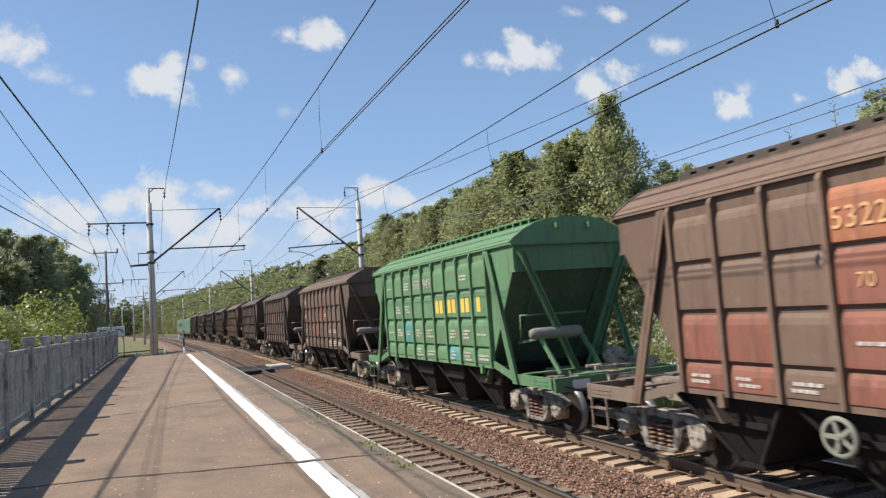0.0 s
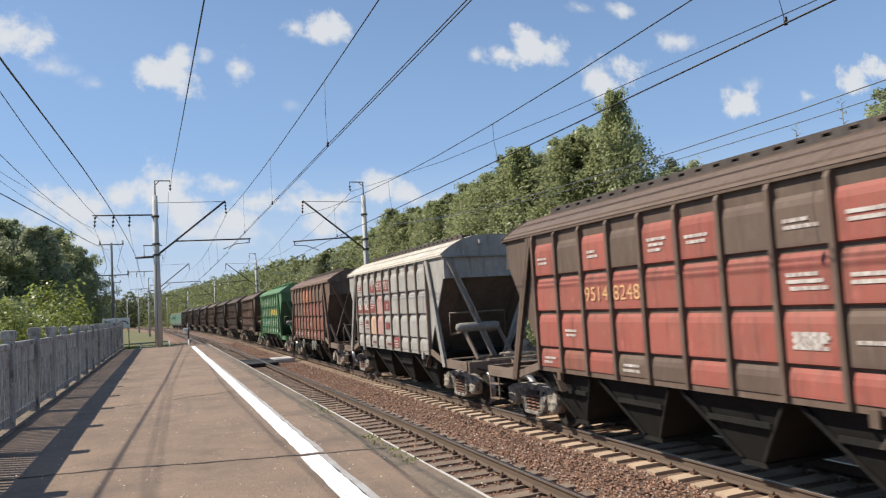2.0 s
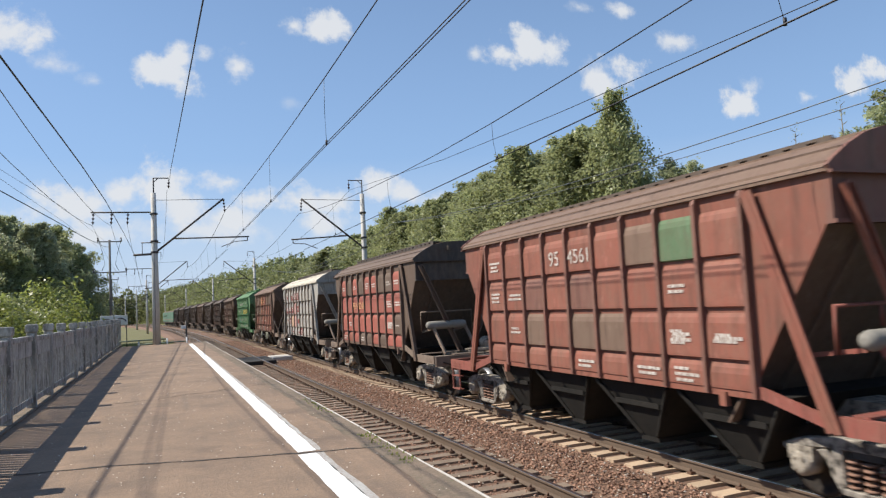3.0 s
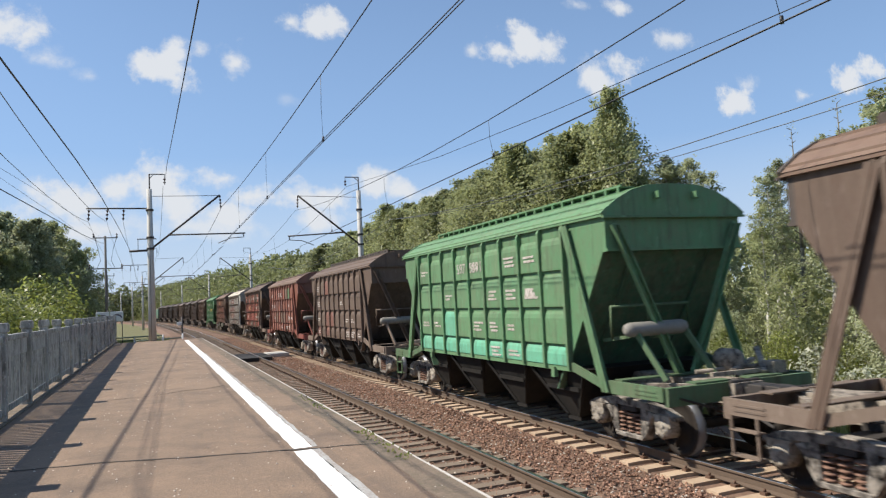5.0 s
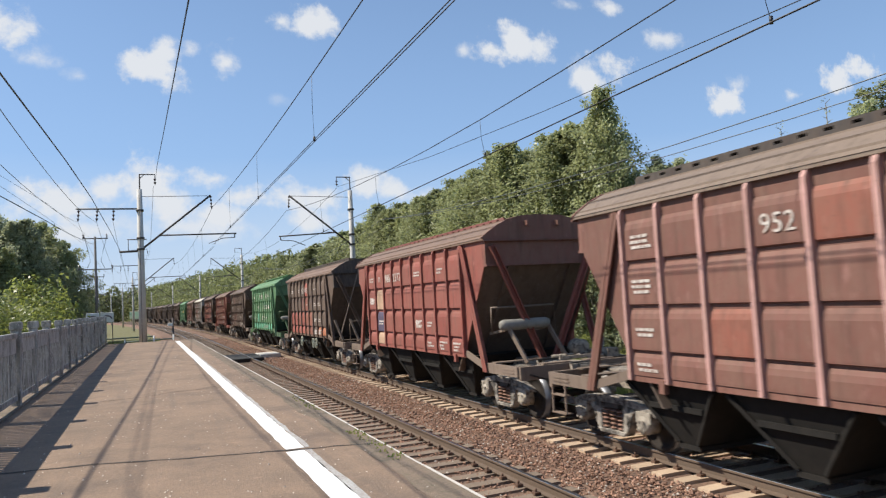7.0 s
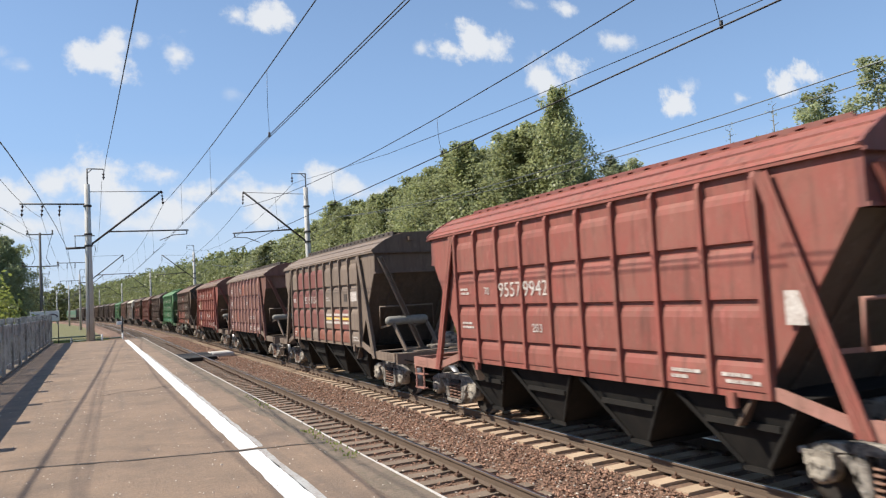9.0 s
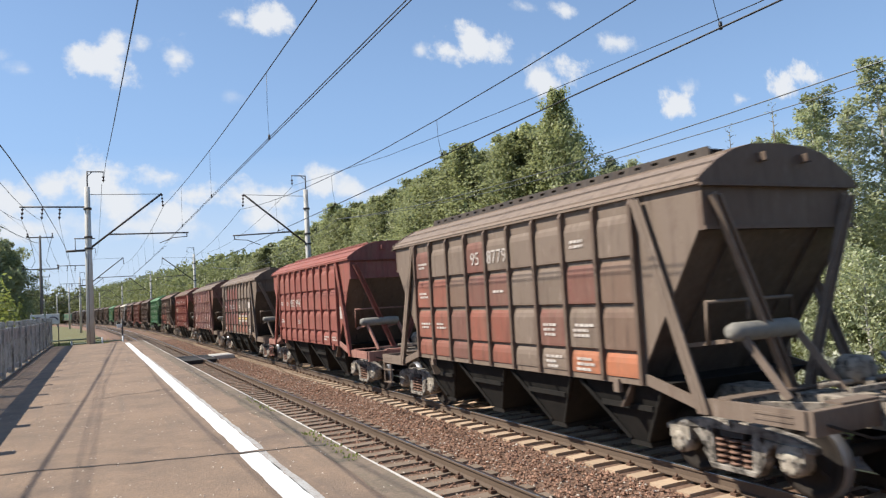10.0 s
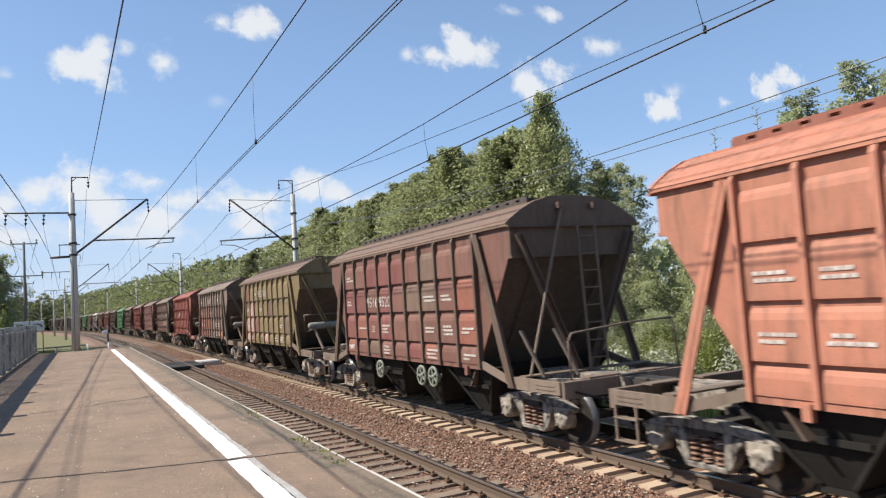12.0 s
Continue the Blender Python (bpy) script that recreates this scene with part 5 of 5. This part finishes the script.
# ---- trees and plants ----
def tree_mesh(seed, h, spread, kind, leaves, leaf, mat, bark):
    """Trunk with limbs, and a crown of single leaves gathered round the twig ends. Returns two meshes."""
    rs = np.random.RandomState(seed)
    bm = bmesh.new()
    base = h * {"aspen": 0.16, "birch": 0.36, "shrub": 0.02, "willow": 0.08}[kind]
    lean = rs.uniform(-0.04, 0.04, 2) * h
    top = np.array([lean[0], lean[1], h * 0.97])
    r0 = 0.014 * h + 0.02
    if kind != "shrub":
        mid = top * 0.5 + np.array([rs.uniform(-.15, .15), rs.uniform(-.15, .15), 0])
        rod(bm, (0, 0, -0.3), mid, r0, r0 * 0.6, n=8)
        rod(bm, mid, top, r0 * 0.6, 0.012, n=6)
    else:
        mid = top * 0.5
    tips = []
    n = {"aspen": 120, "birch": 40, "shrub": 26, "willow": 44}[kind]
    for i in range(n):
        f = (i + rs.uniform(0, 1)) / n
        z = base + (h - base) * f
        if kind == "aspen":
            reach = spread * (0.30 + 0.75 * math.sin(math.pi * min(1, 0.18 + 0.80 * f))) * (1 - 0.55 * f ** 2.2)
        elif kind == "birch":
            reach = spread * (0.85 - 0.6 * f) * rs.uniform(0.6, 1.1)
        elif kind == "willow":
            reach = spread * math.sqrt(max(0.05, 1 - (f * 1.02) ** 2.4))
        else:
            reach = spread * math.sqrt(max(0.08, 1 - f ** 2))
        reach *= rs.uniform(0.55, 1.1) if rs.uniform() < 0.85 else rs.uniform(1.1, 1.5)
        a = i * 2.4 + rs.uniform(-0.5, 0.5)
        stem = np.array([0, 0, 0.0]) if kind == "shrub" else (mid * (z / mid[2]) if z < mid[2] else mid + (top - mid) * ((z - mid[2]) / (top[2] - mid[2])))
        rise = {"aspen": 0.55, "birch": 0.25, "shrub": 0.1, "willow": 0.35}[kind]
        tip = np.array([stem[0] + math.cos(a) * reach, stem[1] + math.sin(a) * reach, z + reach * rise])
        tip[2] = min(tip[2], h * 1.0)
        start = stem.copy()
        if kind != "shrub":
            start[2] = max(0.1, z - reach * 0.25)
        rod(bm, start, tip, max(0.012, r0 * 0.28 * (1 - 0.6 * f)), 0.006, n=4, caps=False)
        for q in (0.35, 0.55, 0.75, 0.9, 1.0):
            tips.append((start * (1 - q) + tip * q, 0.20 + 0.19 * reach * (1.15 - 0.5 * q)))
    tips.append((top, 0.35))
    trunk = mesh_of("trunk", bm, bark)
    tp = np.array([t[0] for t in tips])
    tr = np.array([t[1] for t in tips])
    pick = rs.randint(0, len(tp), leaves)
    d = rs.normal(0, 1, (leaves, 3))
    d /= np.linalg.norm(d, axis=1)[:, None]
    c = tp[pick] + d * (tr[pick] * rs.uniform(0.25, 1.15, leaves) ** 0.8)[:, None] * np.array([1, 1, 0.85])
    # an outer shell of leaves closes the crown
    shell = rs.uniform(0, 1, leaves) < {"aspen": 0.14, "willow": 0.35, "birch": 0.06, "shrub": 0.25}[kind]
    f = rs.uniform(0.0, 1.0, leaves)
    env = {"aspen": spread * (0.45 + 0.70 * np.sin(np.pi * np.minimum(1, 0.18 + 0.74 * f))) * (1 - 0.72 * f ** 3.2), "birch": spread * (0.8 - 0.6 * f),
           "willow": spread * np.sqrt(np.maximum(0.04, 1 - (f * 1.0) ** 2.4)), "shrub": spread * np.sqrt(np.maximum(0.05, 1 - f ** 2))}[kind]
    ang = rs.uniform(0, 2 * np.pi, leaves)
    lump = 0.86 + 0.20 * np.sin(ang * 2 + f * 7 + seed) + 0.16 * np.sin(ang * 4 - f * 15 + seed * 2) + 0.10 * np.sin(ang * 7 + f * 31)
    rad = env * lump * rs.uniform(0.72, 1.03, leaves)
    sp = np.stack([lean[0] * f + np.cos(ang) * rad, lean[1] * f + np.sin(ang) * rad, base * 0.8 + (h - base * 0.8) * f + rs.normal(0, 0.12, leaves)], 1)
    c = np.where(shell[:, None], sp, c)
    c[:, 2] = np.maximum(c[:, 2], 0.05)
    out = c - np.array([0, 0, h * 0.4])
    out /= np.linalg.norm(out, axis=1)[:, None] + 1e-6
    nn = out * 0.7 + np.array([0, 0, 0.45]) + rs.normal(0, 0.6, (leaves, 3))
    u = np.cross(nn, rs.normal(0, 1, (leaves, 3)))
    u /= np.linalg.norm(u, axis=1)[:, None]
    v = np.cross(nn, u)
    v /= np.linalg.norm(v, axis=1)[:, None]
    s = leaf * rs.uniform(0.6, 1.4, leaves)[:, None]
    quads = np.stack([c - u * s, c + v * s * 0.55, c + u * s, c - v * s * 0.55], 1).reshape(-1, 3)
    crown = poly_mesh("crown", quads.tolist(), [(4 * i, 4 * i + 1, 4 * i + 2, 4 * i + 3) for i in range(leaves)], mat)
    return trunk, crown


def plant_tree(name, meshes, x, y, z, scale, label, group, wide=1.0):
    t = thing(name, label, "shrub" if name == "shrub" else "tree", group, at=(x, y, z))
    t.rotation_euler = (0, 0, random.uniform(0, 6.28))
    t.scale = (scale * wide, scale * wide, scale)
    if name != "shrub":
        part("trunk", meshes[0], None, t)
    else:
        part("stem", meshes[0], None, t)
    part("crown", meshes[1], None, t)


def far_forest(name, spots, label, mat, seed, per=420, size=0.42):
    """A distant wood: ragged crowns of leaf clumps in one mesh."""
    rs = np.random.RandomState(seed)
    V = []
    for x, y, z, h, r in spots:
        n = per
        f = rs.uniform(0, 1, n) ** 0.8
        a = rs.uniform(0, 6.28, n)
        rr = r * np.sqrt(np.clip(1.04 - (np.abs(f - 0.42) / 0.62) ** 2.2, 0.02, 1)) * rs.uniform(0.55, 1.12, n)
        c = np.stack([x + np.cos(a) * rr, y + np.sin(a) * rr, z + 0.3 + f * h + rs.normal(0, 0.25, n)], 1)
        u = rs.normal(0, 1, (n, 3)); u /= np.linalg.norm(u, axis=1)[:, None]
        v = np.cross(u, rs.normal(0, 1, (n, 3))); v /= np.linalg.norm(v, axis=1)[:, None]
        s = size * rs.uniform(0.5, 1.5, n)[:, None]
        V.append(np.stack([c - u * s, c + v * s * 0.6, c + u * s, c - v * s * 0.6], 1).reshape(-1, 3))
    V = np.concatenate(V)
    me = poly_mesh(name, V.tolist(), [(4 * i, 4 * i + 1, 4 * i + 2, 4 * i + 3) for i in range(len(V) // 4)], mat)
    return tagged(new(name, me), label, "forest", kind="stuff")


def build_trees():
    rnd = random.Random(21)
    aspen = [tree_mesh(10 + i, 12.0, 2.6, "aspen", 17000, 0.098, M_LEAF, M_BARK) for i in range(4)]
    light = [tree_mesh(20 + i, 12.0, 3.3, "willow" if i % 2 else "aspen", 7000, 0.16, M_LEAF_DARK if i > 1 else M_LEAF, M_BARK) for i in range(4)]
    young = [tree_mesh(40 + i, 6.0, 2.0, "aspen", 4600, 0.10, (M_LEAF, M_LEAF_PALE)[i], M_BARK) for i in range(2)]
    birch = [tree_mesh(30 + i, 10.0, 1.9, "birch", 6200, 0.066, M_LEAF_PALE if i else M_LEAF, M_BIRCH) for i in range(3)]
    bare = tree_mesh(36, 10.0, 0.9, "birch", 160, 0.05, M_LEAF_PALE, M_BARK)
    shrub = [tree_mesh(50 + i, 2.6, 1.5, "shrub", 3600, 0.072, (M_LEAF_PALE, M_LEAF_YOUNG, M_LEAF)[i], M_BARK) for i in range(3)]
    bloom = tree_mesh(60, 2.0, 1.3, "shrub", 900, 0.08, M_BLOSSOM, M_BARK)
    willow = [tree_mesh(70 + i, 12.0, 4.2, "willow", 24000, 0.14, M_LEAF_PALE if i else M_LEAF, M_BARK) for i in range(2)]
    lab = "tall leafy green aspen at the edge of the wood"
    G = -0.6
    # edge of the wood along the far side, from the tall one onwards
    plant_tree("tree", aspen[0], 22.1, 30.2, G, 1.13, "tall dense aspen standing above the others", "trees by the line", 0.72)
    plant_tree("tree", birch[1], 23.4, 29.0, G, 0.98, "slim birch with a loose open crown", "trees by the line", 1.1)
    plant_tree("tree", aspen[1], 23.1, 32.6, G, 0.98, lab, "trees by the line", 1.2)
    for s in np.concatenate([np.arange(33.6, 75, 1.6), np.arange(75, 150, 2.3)]):
        x, y, _ = on_line(s, 22.5 + rnd.uniform(-1.0, 1.2))
        top = np.interp(s, (33, 36, 38, 42, 46, 50, 55, 62, 70, 80, 90, 107, 140), (12.2, 11.9, 12.6, 12.9, 12.5, 12.1, 12.3, 12.6, 12.6, 12.2, 11.6, 11.4, 12.4)) - G
        plant_tree("tree", rnd.choice(aspen if s < 75 else light), x, y, G, top / 12 * (rnd.uniform(0.86, 1.0) if s < 75 else rnd.uniform(0.82, 0.96)), lab, "trees by the line", rnd.uniform(0.95, 1.25))
    for s in np.arange(35.2, 62, 2.0):
        plant_tree("tree", rnd.choice(aspen), 24.8 + rnd.uniform(-0.5, 0.5), s, G, rnd.uniform(1.02, 1.12), lab, "trees by the line", rnd.uniform(1.05, 1.3))
    for x, y, sc in ((23.2, 27.7, 0.92), (23.9, 26.6, 0.86), (24.6, 29.2, 0.95)):
        plant_tree("tree", birch[1], x, y, G, sc, "slim birch with a loose open crown", "trees by the line", 1.3)
    for s in np.arange(41, 125, 3.2):
        x, y, _ = on_line(s, 26.5 + rnd.uniform(-1.5, 2.0))
        plant_tree("tree", rnd.choice(light), x, y, G, rnd.uniform(0.98, 1.12), lab, "trees by the line", rnd.uniform(1.0, 1.25))
    for s in np.arange(30, 90, 2.6):
        x, y, _ = on_line(s, 19.8 + rnd.uniform(-0.8, 1.2))
        plant_tree("tree", rnd.choice(young), x, y, G, rnd.uniform(0.7, 1.25), "young leafy tree in front of the wood", "trees by the line", rnd.uniform(1.0, 1.3))
    # slim birches nearer the camera, with sky between them
    for x, y, sc in ((24.5, 27.5, 0.95), (26, 24.5, 0.88), (23.5, 22.2, 0.78), (27.5, 22.8, 0.95), (25.2, 20.2, 0.92), (28.0, 19.0, 1.02), (24.0, 17.6, 1.0), (26.4, 16.2, 1.12), (29, 15.5, 1.1), (24.4, 14.0, 1.0), (22.6, 19.0, 0.85), (21.8, 16.0, 0.9), (22.4, 12.6, 0.95), (21.5, 21.0, 0.62), (31, 24, 1.0), (33, 20, 1.1), (27, 11.5, 1.1)):
        plant_tree("tree", rnd.choice(birch), x, y, G, sc, "slim pale birch with loose foliage", "trees by the line", rnd.uniform(0.9, 1.2))
    for x, y, sc in ((22.9, 20.6, 0.95), (23.2, 18.4, 1.0), (25.6, 18.2, 1.05)):
        plant_tree("tree", bare, x, y, G, sc, "thin dying tree with nearly bare branches", "trees by the line", 0.8)
    thicket = [tree_mesh(80 + i, 4.2, 1.5, "willow", 4200, 0.066, (M_LEAF_PALE, M_LEAF)[i], M_BIRCH) for i in range(2)]
    for i in range(40):
        y = rnd.uniform(8.5, 29)
        plant_tree("tree", thicket[i % 3 == 0], rnd.uniform(17.6, 20.5) + 0.10 * y, y, G, rnd.uniform(0.45, 0.95), "pale green sapling in the thicket under the birches", "saplings by the line", rnd.uniform(0.85, 1.2))
    far = []
    for s in np.arange(24, 60, 2.0):
        far.append((36 + rnd.uniform(-3, 3), s - 14, G, rnd.uniform(5.0, 7.2), rnd.uniform(1.8, 2.8)))
    far_forest("woodland", far, "low mixed scrub wood behind the birches", M_LEAF, 4, 700, 0.24)
    for i in range(46):
        s = rnd.uniform(8, 60)
        plant_tree("shrub", rnd.choice(shrub), rnd.uniform(15.5, 20.5), s, G, rnd.uniform(0.35, 0.7) if s < 30 else rnd.uniform(0.6, 1.3), "dense green shrub at the foot of the wood", "shrubs by the line")
    for x, y in ((15.6, 12.5), (16.5, 14.6), (15.0, 16.2), (17.2, 17.4), (15.8, 19.0), (14.8, 10.6), (16.8, 21.5)):
        plant_tree("shrub", bloom, x, y, G, rnd.uniform(0.5, 0.8), "shrub covered in creamy white blossom", "shrubs by the line")
    far = []
    for s in np.arange(120, 420, 3.4):
        for o in (22, 27, 33):
            x, y, _ = on_line(s + rnd.uniform(-1.5, 1.5), o + rnd.uniform(-1.5, 1.5))
            far.append((x, y, G, 10.0 + min(s, 300) * 0.014 + rnd.uniform(-2.0, 1.6), rnd.uniform(2.4, 3.4)))
    far_forest("forest", far, "dark green mixed forest along the curve", M_LEAF_DARK, 5, 760, 0.29)
    far = []
    for i in range(240):
        a, d = rnd.uniform(-28, -0.8), rnd.uniform(330, 430)
        far.append((d * math.sin(radians(a)), d * math.cos(radians(a)), G, rnd.uniform(11, 16), rnd.uniform(3, 5)))
    far_forest("forest", far, "distant dark forest across the flat land", M_LEAF_DARK, 6, 200, 0.7)
    # broad trees and bushes on the village side
    for x, y, sc in ((-15.5, 92, 1.28), (-11.8, 96, 1.22), (-19.5, 90, 1.28), (-10.6, 104, 1.1), (-24, 94, 1.1), (-14, 86, 0.9), (-29, 92, 1.2), (-19, 80, 0.85), (-9.8, 99, 1.0), (-13.2, 90, 1.18), (-17.2, 95, 1.3), (-12.4, 101, 1.25), (-16.5, 84, 1.0), (-21.5, 86, 1.15), (-11.0, 88, 0.72), (-25, 84, 1.1)):
        plant_tree("tree", rnd.choice(willow), x, y, G, sc, "broad dark leafy tree beyond the fence", "trees behind the fence", 0.9)
    for x, y, sc in ((-8.2, 64, 2.5), (-10.2, 60, 2.0), (-6.4, 56, 1.9), (-5.6, 45, 1.5), (-6.2, 38, 1.5), (-9, 50, 1.9), (-11.5, 53, 1.6), (-6.0, 47, 0.85), (-7.5, 42, 1.0), (-9.2, 38, 1.2), (-6.4, 34, 0.8), (-13, 58, 1.9), (-8.4, 70, 1.7), (-7.5, 29, 0.9), (-6.6, 22, 0.8)):
        plant_tree("shrub", shrub[1] if rnd.random() < 0.75 else shrub[2], x, y, G, sc, "bright yellowish green bush behind the fence", "bushes behind the fence")


def build_grass():
    rs = np.random.RandomState(9)
    V, F = [], []

    def tuft(n, x0, x1, y0, y1, h, z):
        for i in range(n):
            x, y = rs.uniform(x0, x1), rs.uniform(y0, y1)
            a, b = rs.uniform(0, 6.28), rs.uniform(-0.5, 0.5, 2)
            k, hh, w = len(V), h * rs.uniform(0.5, 1.3), 0.02 + 0.02 * h
            V.extend([(x - w * math.cos(a), y - w * math.sin(a), z), (x + w * math.cos(a), y + w * math.sin(a), z), (x + b[0] * hh * 0.7, y + b[1] * hh * 0.7, z + hh)])
            F.append((k, k + 1, k + 2))
    tuft(24000, 12.4, 21, 5, 45, 0.55, -0.64)
    tuft(5000, 13, 20, 45, 100, 0.7, -0.64)
    tuft(15000, -9, 1.3, 49, 95, 0.5, -0.64)
    tuft(9000, -7, 1.3, 48, 66, 0.32, -0.64)
    tuft(70, 2.36, 2.54, 7.4, 9.4, 0.035, PLAT)
    tuft(60, 2.40, 2.54, 11.5, 14, 0.03, PLAT)
    tagged(new("grass", poly_mesh("grass", V, F, M_BLADE)), "uneven green and straw coloured grass blades", "grass", kind="stuff")


def build_sign_board(x, y):
    s = thing("sign_board", "white board with a dark arch, on two posts beyond the fence", "sign", "white boards", at=(x, y, -0.62))
    bm = bmesh.new()
    box(bm, -0.56, 0.56, -0.04, 0.04, 2.8, 3.72)
    part("board", bm, M_WHITE, s, bevel=0.02)
    bm = bmesh.new()
    arc = [(0.46 * math.cos(math.pi * i / 10), 3.12 + 0.36 * math.sin(math.pi * i / 10)) for i in range(11)]
    arc += [(0.34 * math.cos(math.pi * i / 10), 3.12 + 0.24 * math.sin(math.pi * i / 10)) for i in range(10, -1, -1)]
    for i in range(10):
        prism(bm, [arc[i], arc[i + 1], arc[20 - i], arc[21 - i]], "y", -0.055, -0.042)
    part("arch", bm, PAINT["navy"], s, "dark blue painted arch")
    for dx in (-0.45, 0.45):
        bm = bmesh.new()
        rod(bm, (dx, 0.06, 0), (dx, 0.06, 3.9), 0.04, n=8)
        part("post", bm, M_STEEL, s)


# ---- the place ----
build_ground()
build_platform()
build_crossing()
build_overhead()
build_utility_pole(-5.0, 86.0, -0.6, 12.0)
build_utility_pole(-8.5, 150.0, -0.6, 11.0)
build_train()
build_fence()
build_end_railing()
build_sign_board(-4.65, 74.0)
build_sign_board(-3.45, 74.0)
build_trees()
build_grass()
build_stones()
build_track(AX1, M_SLEEPER_DARK, "near railway track with oily concrete sleepers", M_RAILTOP)
build_track(AX2, M_SLEEPER, "far railway track with pale concrete sleepers", M_RAILTOP)
motions()
